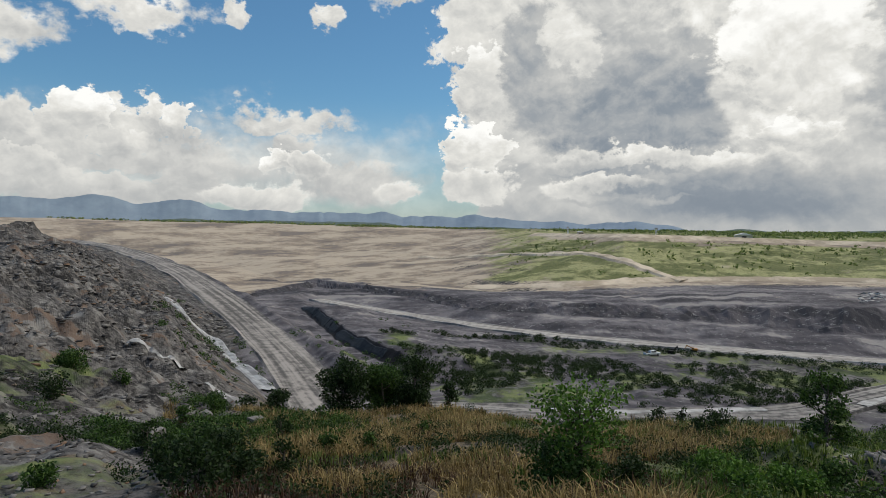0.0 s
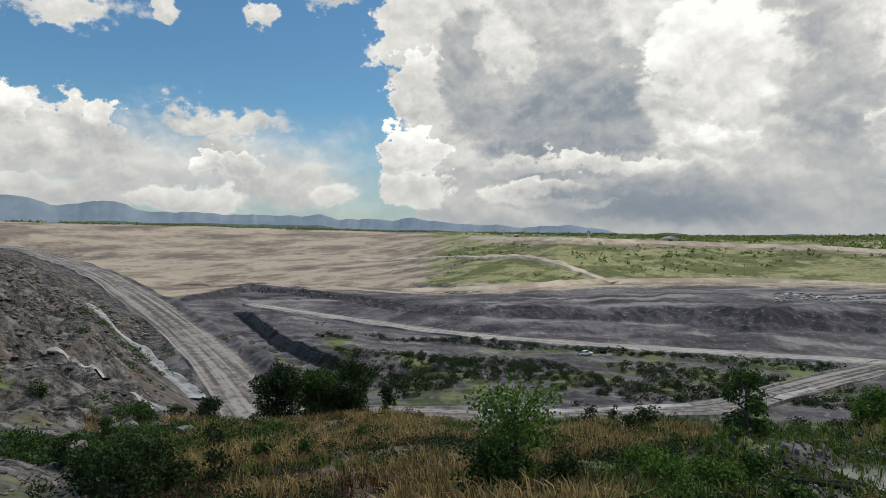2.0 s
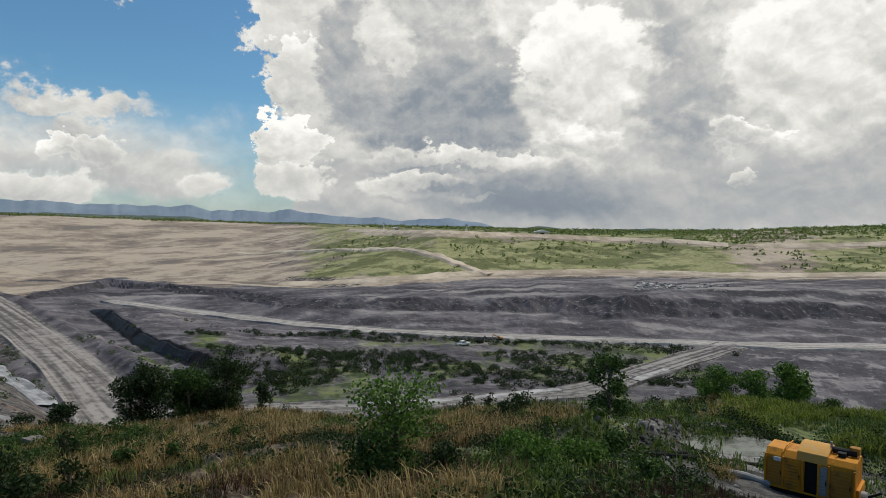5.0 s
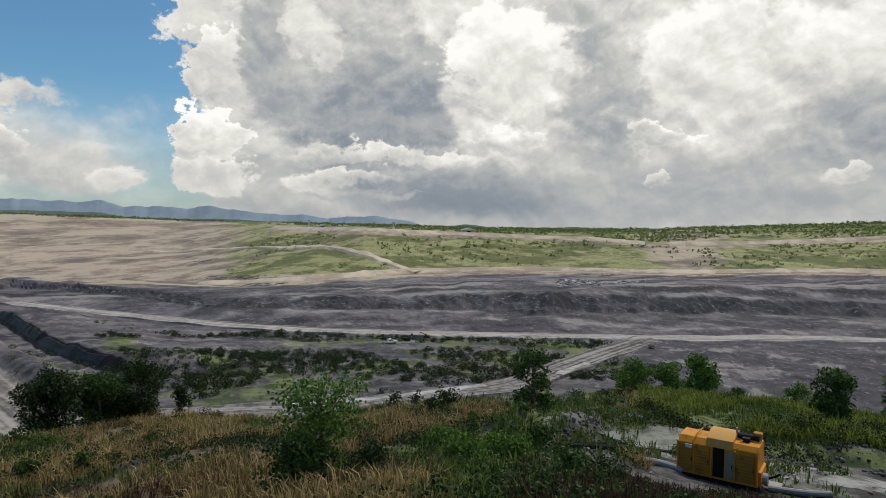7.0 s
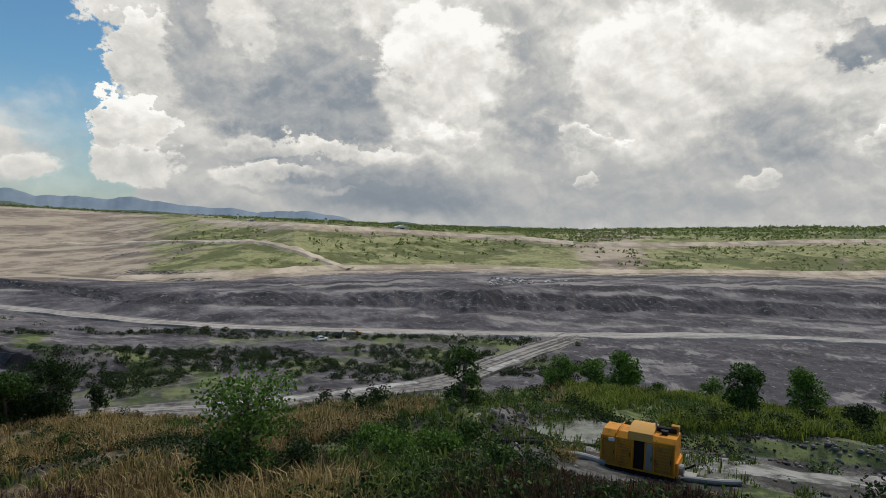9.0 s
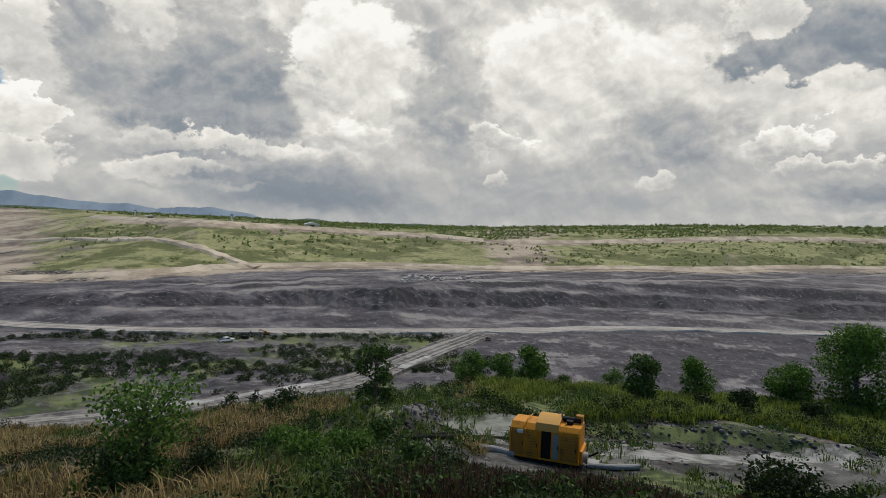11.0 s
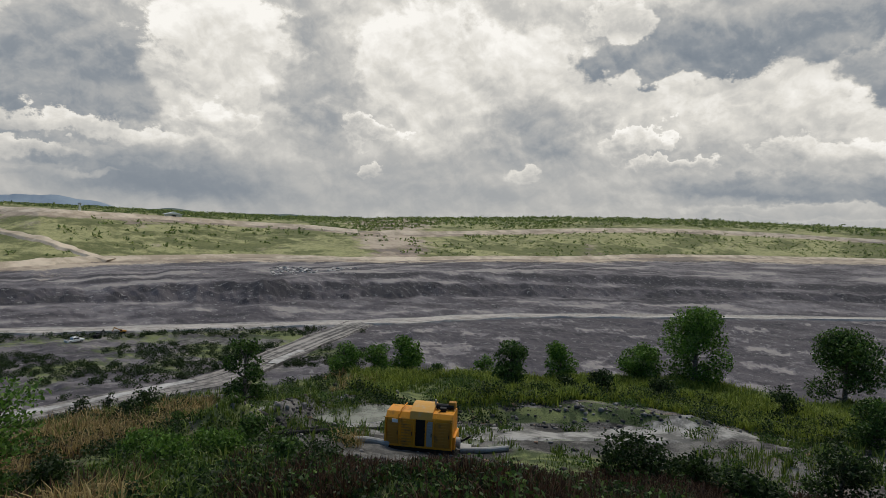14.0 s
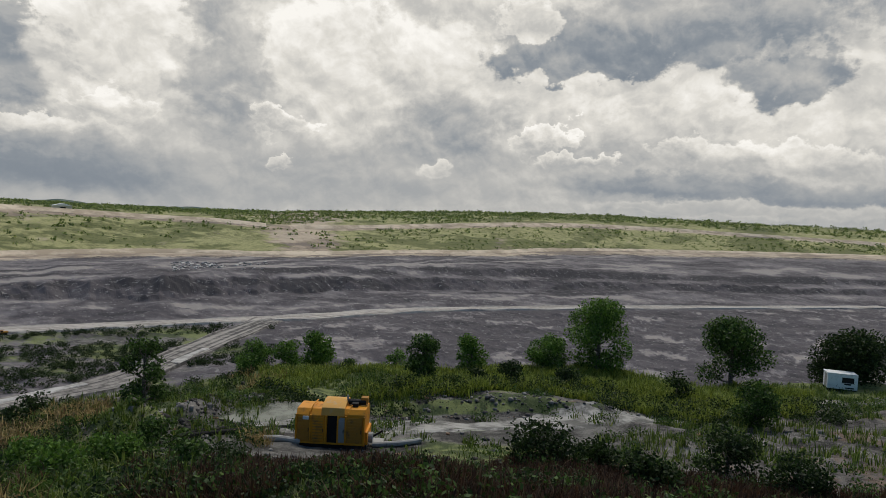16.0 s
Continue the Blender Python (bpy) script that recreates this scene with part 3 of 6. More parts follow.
def make_ground():
    az = np.concatenate([np.arange(-43.0, 99.0, 0.14), np.arange(99.0, 317.0, 3.0)])
    r = [2.0]
    while r[-1] < 4950:
        grow = 0.020 if r[-1] < 12 else 0.013 if r[-1] < 60 else 0.016 if r[-1] < 140 else 0.0085 if r[-1] < 640 else 0.014
        r.append(r[-1] * (1 + grow))
    r = np.array(r) * (4950 / r[-1])
    A, Rr = np.meshgrid(az, r)
    x, y = Rr * np.sin(np.radians(A)), Rr * np.cos(np.radians(A))
    z, s, a, gap = land(x, y)
    rows, cols = x.shape
    i = np.arange(rows * cols).reshape(rows, cols)
    nxt = np.roll(i, -1, axis=1)
    quads = np.stack([i[:-1], nxt[:-1], nxt[1:], i[1:]], -1).reshape(-1, 4)[:, ::-1]
    me = bpy.data.meshes.new("ground")
    top = np.array([[0.0, 0.0, 38.4]])
    verts = np.concatenate([np.stack([x, y, z], -1).reshape(-1, 3), top])
    fan = np.stack([i[0], np.full(cols, rows * cols), np.roll(i[0], -1)], -1)
    me.vertices.add(len(verts))
    me.vertices.foreach_set("co", verts.ravel())
    me.loops.add(len(quads) * 4 + len(fan) * 3)
    me.loops.foreach_set("vertex_index", np.concatenate([quads.ravel(), fan[:, ::-1].ravel()]))
    me.polygons.add(len(quads) + len(fan))
    me.polygons.foreach_set("loop_start", np.concatenate([np.arange(len(quads)) * 4, len(quads) * 4 + np.arange(len(fan)) * 3]))
    me.update(calc_edges=True)
    # broken ground farther off keeps its facets
    me.polygons.foreach_set("use_smooth", np.concatenate([np.repeat(r[:-1] < 45, cols), np.ones(cols, bool)]))
    n1, n2, n3 = fbm(x, y, 14, 4), fbm(x + 300, y, 50, 4), fbm(x, y + 700, 240, 4)
    # fine bands along the cuts and tracks, broken here and there
    bands = 0.5 + 0.37 * fbm(a * 1.2 + 0.3 * n2, 42000 / Rr + 0.12 * n1 + 0.15 * n2 + 0.3 * a, 4, 6, 0.72)
    drift = fbm(a * 1.2, np.log(np.maximum(Rr, 1)) * 60, 7, 4)
    left = step(-a, 14, 21)
    near = step(-s, -3.6, -3.1)
    lower = 1.72 + 0.3 * step(a, 50, 57)
    bench = near * step(a, 31, 37) * step(s - lower, -0.12, 0.1) * step(-s, -2.55, -2.35)
    bank = np.exp(-((bank_gap(x, y) / 7.5) ** 2))
    slope_spots = 0.55 * n1 + 0.45 * fbm(x + 70, y, 34, 4)
    zone = {
        "dry": near * (1 - 0.82 * left) * (0.75 + 0.5 * n1) * (1 - bench) * (1 - 0.6 * step(a, 20, 36)) + 0.62 * step(s, 3.1, 3.6) * step(-s, -5, -4) * (1 - left) * step(-a, -46, -38),
        "green": step(s, 9.03, 9.12) * step(-s, -11.2, -11.0) * (step(a, 0, 7) * 0.75 + step(a, 7, 20) * 0.25) * (0.86 + 0.42 * slope_spots + 0.15 * n3 - 0.75 * np.exp(-(((a - 44.5) / 3.6) ** 2)) - 0.5 * np.exp(-(((a - 62) / 1.2) ** 2)) * step(-s, -9.7, -9.5)),
        "tan": step(s, 8.85, 9.0) * step(-s, -11.6, -11.0) * (0.95 - 0.2 * step(a, 20, 40) - 0.5 * step(-s, -9.9, -9.3) * step(drift + 0.4 * n2, 0.05, 0.5) * step(-a, -14, -6)) + step(s, 7.6, 8.8) * step(-a, -2, 8) * (0.45 + 0.5 * drift)
        + step(s, 6.1, 6.6) * left + 0.24 * step(s, 8.05, 8.3) * step(-s, -8.95, -8.85) * (0.8 + 0.6 * drift),
        "shale": np.maximum(step(s, 3.9, 4.2) * step(-s, -8.98, -8.9) * (1 - left * 0.9), bank),
        "forest": step(s, 3.9, 4.2) * step(-s, -5.9, -5.4) * step(a, -9, -3) * step(-a, -47, -38) * (0.36 + 0.5 * drift + 0.3 * n1)
        + step(s, 5.2, 5.8) * step(-s, -6.0, -5.75) * step(a, 4, 9) * step(-a, -40, -34) * 0.5 + near * (1 - left) * step(a, -12, 30) * (0.40 + 0.6 * n1 + 0.4 * step(a, 36, 46) * step(s, 2.45, 2.7)) * (1 - 0.9 * bench) + near * left * (0.26 + 0.5 * n2 + 0.3 * n1) + step(s, 10.1, 10.4) * step(a, 2, 26) * (0.40 + 0.3 * slope_spots) + step(s, 11.0, 11.2) + step(s, 10.5, 11) * step(-a, 4, 12) * (0.2 + 0.4 * n3),
        "mud": 0.75 * np.exp(-(((Rr - 206) / 7) ** 2)) * step(a, 0, 4) * step(-a, -38, -33) * (0.8 + 0.6 * n1) + bench * (0.55 + 0.5 * n1) + step(s, 4.2, 4.6) * step(-s, -5.6, -5.0) * (1 - left) * (0.10 + 0.6 * np.abs(drift)) * step(a, -4, 4),
        "coal": np.exp(-(((coal_cut(x, y)[0] + 0.3) / 2.1) ** 2)) * coal_cut(x, y)[1] * 1.2,
    }
    zone["tan"] = zone["tan"] * (1 - bank)
    zone["dry"] = zone["dry"] * (1 - bank)
    zone["forest"] = np.maximum(zone["forest"], 0.9 * np.exp(-(((bank_gap(x, y) - 6.5) / 2.6) ** 2)) * step(a, -22, -14) * (gap > 9) * (0.6 + 0.6 * n1))
    wall = step(Rr, 37.3, 38.0) * step(-Rr, -41.0, -40.0) * step(a, 47, 51) * step(-a, -75, -70)
    heap = np.exp(-((line_gap(x.ravel(), y.ravel(), BUND).reshape(x.shape) / 1.3) ** 2)) * (Rr < 60)
    for name in ("dry", "forest", "mud"):
        zone[name] = zone[name] * (1 - wall) * (1 - heap * step(n1, -0.3, 0.1))
    zone["forest"] = np.maximum(zone["forest"], 0.8 * wall * step(n1 + 0.5 * fbm(x, y, 2.5, 3), -0.5, 0.0))
    zone["forest"] = np.maximum(zone["forest"], 0.8 * heap * step(n1 + 0.4 * fbm(x, y, 3, 3), -0.2, 0.2))
    zone["mud"] = np.maximum(zone["mud"], step(-np.hypot(x - POOL[0], y - POOL[1]), -5.5, -4.0))
    # steep faces get their shade painted in as darker shale; bench crests paler
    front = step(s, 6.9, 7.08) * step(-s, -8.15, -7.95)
    zone["streak_shade"] = 0.5 + (bands - 0.5) * (1 - 0.6 * front) - 0.27 * front * (0.35 + 0.9 * step(n1, -0.3, 0.3)) + 0.22 * (np.exp(-(((s - 8.06) / 0.05) ** 2)) + np.exp(-(((s - 8.72) / 0.05) ** 2)) * step(a, 36, 43) + 0.6 * np.exp(-(((s - 6.85) / 0.08) ** 2))) * step(a, 4, 12) * step(n2, -0.5, 0.2)
    # the second face has its shade put into the colour too
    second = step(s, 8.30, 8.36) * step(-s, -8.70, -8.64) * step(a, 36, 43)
    zone["streak_shade"] = zone["streak_shade"] - 0.32 * second * (0.4 + 0.9 * step(n1, -0.3, 0.2))
    # the level ground this side of the haul road is darker and damp, with pale dried patches
    damp = step(s, 3.4, 4.0) * step(-s, -6.05, -5.95) * step(a, 36, 43)
    zone["streak_shade"] = zone["streak_shade"] - (bands - 0.5) * damp * 0.6 - damp * (0.12 - 0.34 * step(fbm(x * 0.6, y, 9, 5, 0.7) + 0.3 * n2, 0.28, 0.5))
    zone["mud"] = zone["mud"] * (1 - damp)
    # wheel tracks over the terraces, each with a dark windrow beside it
    rut, row = polyline_gap(x, y, TERRACE_TRACKS, 0.0), polyline_gap(x, y, TERRACE_TRACKS, 8.5)
    broken = step(fbm(x + 11, y, 40, 3), -0.35, 0.1)
    zone["streak_shade"] = zone["streak_shade"] + 0.34 * np.exp(-((rut / 4.2) ** 2)) * broken - 0.34 * np.exp(-((row / 3.4) ** 2)) * broken
    road_line = np.exp(-(((s - 9.98) / 0.06) ** 2)) * step(a, 8, 12)
    zone["green"] = zone["green"] * (1 - road_line) * step(gap, 0.0, 1.5)
    zone["forest"] = zone["forest"] * (1 - road_line)
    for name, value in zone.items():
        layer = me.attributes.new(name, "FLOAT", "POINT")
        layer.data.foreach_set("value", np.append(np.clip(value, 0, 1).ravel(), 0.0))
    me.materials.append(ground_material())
    return tagged(new("ground", me), "open-cast coal mine ground of grey shale, tan spoil and grassy slopes", "ground", kind="structure")


ground = make_ground()


def road_material(name, dark, light):
    m, n, shader = material(name)
    pos = n.node("ShaderNodeNewGeometry").outputs["Position"]
    a, b = n.noise(pos, 0.5, 6, 0.6), n.noise(pos, 0.06, 5, 0.6)
    along = n.node("ShaderNodeUVMap").outputs[0]
    rut = n.node("ShaderNodeTexNoise")
    stretch = n.node("ShaderNodeMapping")
    stretch.inputs["Scale"].default_value = (4.0, 0.010, 1.0)
    n.link(along, stretch.inputs[0])
    n.link(stretch.outputs[0], rut.inputs[0])
    rut.inputs["Scale"].default_value, rut.inputs["Detail"].default_value = 1.0, 4
    tone = n.math("ADD", n.math("MULTIPLY", a, 0.3), n.math("ADD", n.math("MULTIPLY", b, 0.2), n.math("MULTIPLY", rut.outputs[0], 0.5)))
    finish(n, shader, n.mix(n.ramp(tone, 0.42, 0.58), dark, light), 0.95, tone, 0.6, 0.2)
    return m


RAMP_DUST = road_material("ramp_dust", (0.115, 0.107, 0.10), (0.37, 0.335, 0.305))
HAUL_DUST = road_material("haul_dust", (0.24, 0.22, 0.20), (0.50, 0.46, 0.42))
TRACK_DUST = road_material("track_dust", (0.075, 0.07, 0.068), (0.34, 0.315, 0.29))


def make_road(path, half, label, mat):
    """A graded strip with low earth berms, laid on the land."""
    d = np.gradient(path[:, :2], axis=0)
    d /= np.linalg.norm(d, axis=1)[:, None]
    side = np.stack([d[:, 1], -d[:, 0]], 1)
    profile = [(-1.35, -1.0), (-1.16, 0.42), (-1.0, 0.16), (-0.5, 0.30), (0.0, 0.36), (0.5, 0.30), (1.0, 0.16), (1.16, 0.42), (1.35, -1.0)]
    bm = bmesh.new()
    uv = bm.loops.layers.uv.new("UVMap")
    run = np.concatenate([[0], np.cumsum(np.linalg.norm(np.diff(path, axis=0), axis=1))])
    grid = []
    for k, p in enumerate(path):
        wob = 1 + 0.10 * float(fbm(np.array([run[k]]), np.array([3.0]), 30, 2)[0])
        grid.append([bm.verts.new((p[0] + side[k, 0] * u * half * wob, p[1] + side[k, 1] * u * half * wob, p[2] + 0.15 + h * (1 + 0.5 * math.sin(run[k] * 0.21 + u)) if abs(u) > 1.1 else p[2] + 0.15 + h)) for u, h in profile])
    for k in range(len(path) - 1):
        for j in range(len(profile) - 1):
            f = bm.faces.new((grid[k][j], grid[k][j + 1], grid[k + 1][j + 1], grid[k + 1][j]))
            for loop, (kk, jj) in zip(f.loops, ((k, j), (k, j + 1), (k + 1, j + 1), (k + 1, j))):
                loop[uv].uv = (profile[jj][0], run[kk])
    bmesh.ops.recalc_face_normals(bm, faces=bm.faces)
    me = bpy.data.meshes.new("road")
    bm.to_mesh(me)
    me.materials.append(mat)
    return tagged(new("road", me), label, "road", kind="structure")


make_road(*ROADS[0], "pale dusty ramp road with wheel ruts climbing the embankment", RAMP_DUST)
make_road(*ROADS[1], "wet rutted lower track on the pit floor", TRACK_DUST)
make_road(*ROADS[2], "pale graded haul road along the pit floor", HAUL_DUST)



def strip_material(name, dark, light, rough, scale):
    m, n, shader = material(name)
    a = n.noise(n.node("ShaderNodeNewGeometry").outputs["Position"], scale, 7, 0.66)
    finish(n, shader, n.mix(n.ramp(a, 0.4, 0.6), dark, light), rough, a, 0.5, 0.15)
    return m


def strip(name, points, half, mat, label, category, lift=0.25):
    """A ragged band that follows a line over the land."""
    path = smooth_path([(x, y, 0) for x, y in points], 10)
    d = np.gradient(path[:, :2], axis=0)
    d /= np.linalg.norm(d, axis=1)[:, None]
    bm = bmesh.new()
    grid = []
    for k, p in enumerate(path):
        w = half * (0.75 + 0.6 * abs(float(fbm(np.array([p[0]]), np.array([p[1]]), 9, 3)[0])))
        row = []
        for u in (-1, -0.6, 0, 0.6, 1):
            x, y = p[0] + d[k, 1] * u * w, p[1] - d[k, 0] * u * w
            rise = lift[len(row)] if isinstance(lift, tuple) else lift if abs(u) < 0.9 else -0.2
            row.append(bm.verts.new((x, y, height_at(x, y) + rise)))
        grid.append(row)
    for a, b in zip(grid[:-1], grid[1:]):
        for j in range(4):
            bm.faces.new((a[j], a[j + 1], b[j + 1], b[j]))
    bmesh.ops.recalc_face_normals(bm, faces=bm.faces)
    me = bpy.data.meshes.new(name)
    bm.to_mesh(me)
    bm.free()
    me.materials.append(mat)
    return tagged(new(name, me), label, category, kind="structure")


COAL = strip_material("coal", (0.007, 0.007, 0.009), (0.022, 0.022, 0.026), 0.6, 0.8)
WET_CLAY = strip_material("wet_clay", (0.22, 0.21, 0.20), (0.46, 0.45, 0.44), 0.35, 0.35)
PALE_MUD = strip_material("pale_mud", (0.10, 0.098, 0.092), (0.34, 0.33, 0.31), 0.6, 0.7)
strip("coal_seam", [polar(a, r) for a, r in COAL_LINE[1:5]], 1.5, COAL, "black exposed coal seam in a cut beside the ramp", "coal seam", 0.25)
strip("ditch_water", [(-92.2, 213.9), (-82.2, 201.2), (-76.2, 197.3), (-68.9, 191.8), (-57.8, 174.0), (-49.7, 162.9), (-41.8, 150.3)], 2.4, WET_CLAY, "pale silty water in the ditch below the ramp", "ditch", 0.5)
strip("mud_track", [(21.0, 25.5), (26.3, 20.8), (29.2, 17.9), (33.9, 13.3), (42.7, 7.3), (54.5, 1.5), (66.0, -6.0)], 2.3, PALE_MUD, "pale grey muddy wheel track across the bench", "track", 0.08)

strip("wet_rut", [(24.0, 137.6), (33.0, 137.0), (40.7, 136.6), (52.0, 137.2), (62.0, 138.4), (72.0, 139.4)], 1.9, WET_CLAY, "pale standing water in the ruts of the lower track", "water", 0.62)
strip("wet_rut", [(96.0, 143.0), (104.0, 148.0), (112.0, 152.0)], 1.6, WET_CLAY, "pale standing water beside the lower track", "water", 0.62)
POOL_WATER = strip_material("pool_water", (0.09, 0.10, 0.075), (0.21, 0.22, 0.18), 0.16, 0.9)


def pool(centre, rx, ry, turn, level, seed, label):
    """A still sheet of silty water with an uneven shore."""
    bm = bmesh.new()
    ring = []
    for k in range(56):
        a = 2 * math.pi * k / 56
        q = 1 + 0.34 * noise.noise(Vector((1.6 * math.cos(a), 1.6 * math.sin(a), seed))) + 0.12 * noise.noise(Vector((6 * math.cos(a), 6 * math.sin(a), seed)))
        px, py = rx * q * math.cos(a), ry * q * math.sin(a)
        c, w = math.cos(turn), math.sin(turn)
        ring.append(bm.verts.new((centre[0] + px * c - py * w, centre[1] + px * w + py * c, level)))
    bm.faces.new(ring)
    bmesh.ops.recalc_face_normals(bm, faces=bm.faces)
    me = bpy.data.meshes.new("pool_water")
    bm.to_mesh(me)
    bm.free()
    me.materials.append(POOL_WATER)
    return tagged(new("pool_water", me), label, "water", kind="structure")


pool(POOL, 2.5, 1.5, radians(-25), 29.24, 1.0, "shallow grey-green silty pool beside the pump")
for az, r, rx, ry, seed in ((34.0, 33.6, 0.75, 0.35, 4.0), (52.4, 31.6, 1.2, 0.45, 5.0), (55.4, 30.0, 1.0, 0.4, 6.0), (59.0, 33.0, 1.6, 0.4, 7.0)):
    x, y = polar(az, r)
    pool((x, y), rx, ry, radians(-az), height_at(x, y) + 0.05, seed, "shallow puddle of pale water on the muddy bench")

TAN_DUST = strip_material("tan_dust", (0.42, 0.34, 0.25), (0.68, 0.57, 0.44), 0.95, 0.05)
strip("dirt_road", [polar(a, r) for a, r in ((-2, 640), (4, 560), (9, 500), (12.5, 470), (16, 432), (19, 408), (21, 398))], 5.0, TAN_DUST, "tan dirt road winding down to the pit edge", "road", 1.2)
strip("upper_road", [polar(a, np.interp(a, *np.array(UPPER).T[:2]) * 1.012) for a in list(range(8, 42, 3))], 5.5, TAN_DUST, "pale upper road along the far hillside", "road", (3.0, 2.8, 1.7, 0.5, -0.6))
strip("upper_road", [polar(a, np.interp(a, *np.array(UPPER).T[:2]) * 1.012) for a in list(range(43, 96, 3))], 4.5, TAN_DUST, "pale upper road along the wooded far hillside", "road", (3.0, 2.8, 1.7, 0.5, -0.6))
strip("pit_rim_road", [polar(a, np.interp(a, *np.array(PIT_EDGE).T[:2]) * 1.01) for a in list(range(2, 96, 3))], 4.0, TAN_DUST, "pale road along the rim of the pit", "road", (1.2, 1.1, 0.8, 0.4, -0.3))

strip("clay_shelf", [(-37.0, 88.0), (-40.0, 90.0), (-42.5, 90.5), (-45.5, 90.0)], 1.5, WET_CLAY, "pale washed-out clay shelf below the rocky slope", "clay", 0.3)
strip("clay_shelf", [(-30.5, 82.0), (-27.0, 79.5), (-24.0, 78.5)], 1.8, WET_CLAY, "pale washed-out clay shelf below the rocky slope", "clay", 0.25)
strip("mud_track", [(18.0, 7.2), (21.7, 6.7), (24.2, 5.0), (25.0, 2.6), (25.6, 0.0)], 1.0, PALE_MUD, "pale muddy rut between weeds on the near bank", "track", 0.06)
# ---- building helpers ----
def part(name, bm, mat, parent, label=""):
    """Link a bmesh as one mesh object under a thing or a part."""
    me = bpy.data.meshes.new(name)
    bm.to_mesh(me)
    bm.free()
    me.materials.append(mat)
    ob = new(name, me)
    ob.parent = parent
    return tagged(ob, label)


def raw_mesh(name, verts, faces, mat, smooth=False):
    """A mesh from arrays of places and of faces that all have the same number of corners."""
    me = bpy.data.meshes.new(name)
    k = faces.shape[1]
    me.vertices.add(len(verts))
    me.vertices.foreach_set("co", np.asarray(verts, np.float32).ravel())
    me.loops.add(faces.size)
    me.loops.foreach_set("vertex_index", faces.ravel().astype(np.int32))
    me.polygons.add(len(faces))
    me.polygons.foreach_set("loop_start", (np.arange(len(faces)) * k).astype(np.int32))
    me.update(calc_edges=True)
    if smooth:
        me.polygons.foreach_set("use_smooth", np.ones(len(faces), bool))
    me.materials.append(mat)
    return me


def thing(name, label, category, m, group=""):
    ob = new(name)
    ob.empty_display_size = 0.3
    ob.matrix_world = m
    return tagged(ob, label, category, group)


# ---- leaves, bark, grass, stone ----
def leaf_material(name, dark, light, tip):
    m, n, shader = material(name)
    geo = n.node("ShaderNodeNewGeometry")
    one = geo.outputs["Random Per Island"]
    lump = n.noise(geo.outputs["Position"], 1.3, 4, 0.6)
    pick = n.math("ADD", n.math("MULTIPLY", one, 0.6), n.math("MULTIPLY", lump, 0.5))
    colour = n.mix(n.ramp(pick, 0.3, 0.8), dark, light)
    colour = n.mix(n.ramp(one, 0.86, 0.97, 0, 0.7), colour, tip)
    finish(n, shader, colour, 0.55)
    # light also passes through a blade
    thin = n.node("ShaderNodeBsdfTranslucent")
    n.link(colour, thin.inputs[0])
    both = n.node("ShaderNodeMixShader")
    both.inputs[0].default_value = 0.36
    n.link(shader.outputs[0], both.inputs[1])
    n.link(thin.outputs[0], both.inputs[2])
    n.link(both.outputs[0], m.node_tree.nodes["Material Output"].inputs[0])
    return m


LEAF_DARK = leaf_material("leaf_dark", (0.013, 0.026, 0.008), (0.034, 0.062, 0.016), (0.07, 0.11, 0.03))
LEAF_MID = leaf_material("leaf_mid", (0.024, 0.050, 0.012), (0.075, 0.140, 0.028), (0.15, 0.23, 0.055))
LEAF_FRESH = leaf_material("leaf_fresh", (0.045, 0.095, 0.016), (0.125, 0.235, 0.036), (0.21, 0.32, 0.07))
GRASS_DRY = leaf_material("grass_dry", (0.15, 0.105, 0.038), (0.42, 0.31, 0.125), (0.60, 0.48, 0.235))
GRASS_GREEN = leaf_material("grass_green", (0.05, 0.085, 0.015), (0.16, 0.22, 0.042), (0.26, 0.29, 0.08))
GRASS_LIME = leaf_material("grass_lime", (0.10, 0.14, 0.02), (0.285, 0.34, 0.052), (0.38, 0.42, 0.10))
GRASS_RUST = leaf_material("grass_rust", (0.030, 0.017, 0.011), (0.095, 0.052, 0.030), (0.19, 0.13, 0.08))
# distant leaves, their colour lightened to include haze
FAR_LEAF = leaf_material("far_leaf", (0.085, 0.125, 0.038), (0.25, 0.31, 0.095), (0.33, 0.37, 0.13))


def bark_material():
    m, n, shader = material("bark")
    pos = n.node("ShaderNodeNewGeometry").outputs["Position"]
    a = n.noise(pos, 9, 5, 0.65)
    finish(n, shader, n.mix(n.ramp(a, 0.35, 0.65), (0.06, 0.045, 0.035), (0.22, 0.19, 0.16)), 0.9, a, 0.6, 0.03)
    return m


BARK = bark_material()


def stone_material():
    m, n, shader = material("stone")
    geo = n.node("ShaderNodeNewGeometry")
    a = n.noise(geo.outputs["Position"], 3.0, 7, 0.68)
    tone = n.math("ADD", n.math("MULTIPLY", geo.outputs["Random Per Island"], 0.5), n.math("MULTIPLY", a, 0.5))
    colour = n.mix(n.ramp(tone, 0.25, 0.75), (0.055, 0.051, 0.05), (0.24, 0.225, 0.21))
    colour = n.mix(n.ramp(geo.outputs["Random Per Island"], 0.9, 0.94, 0, 0.8), colour, (0.22, 0.125, 0.07))
    finish(n, shader, colour, 0.92, a, 0.7, 0.05)
    return m


STONE = stone_material()


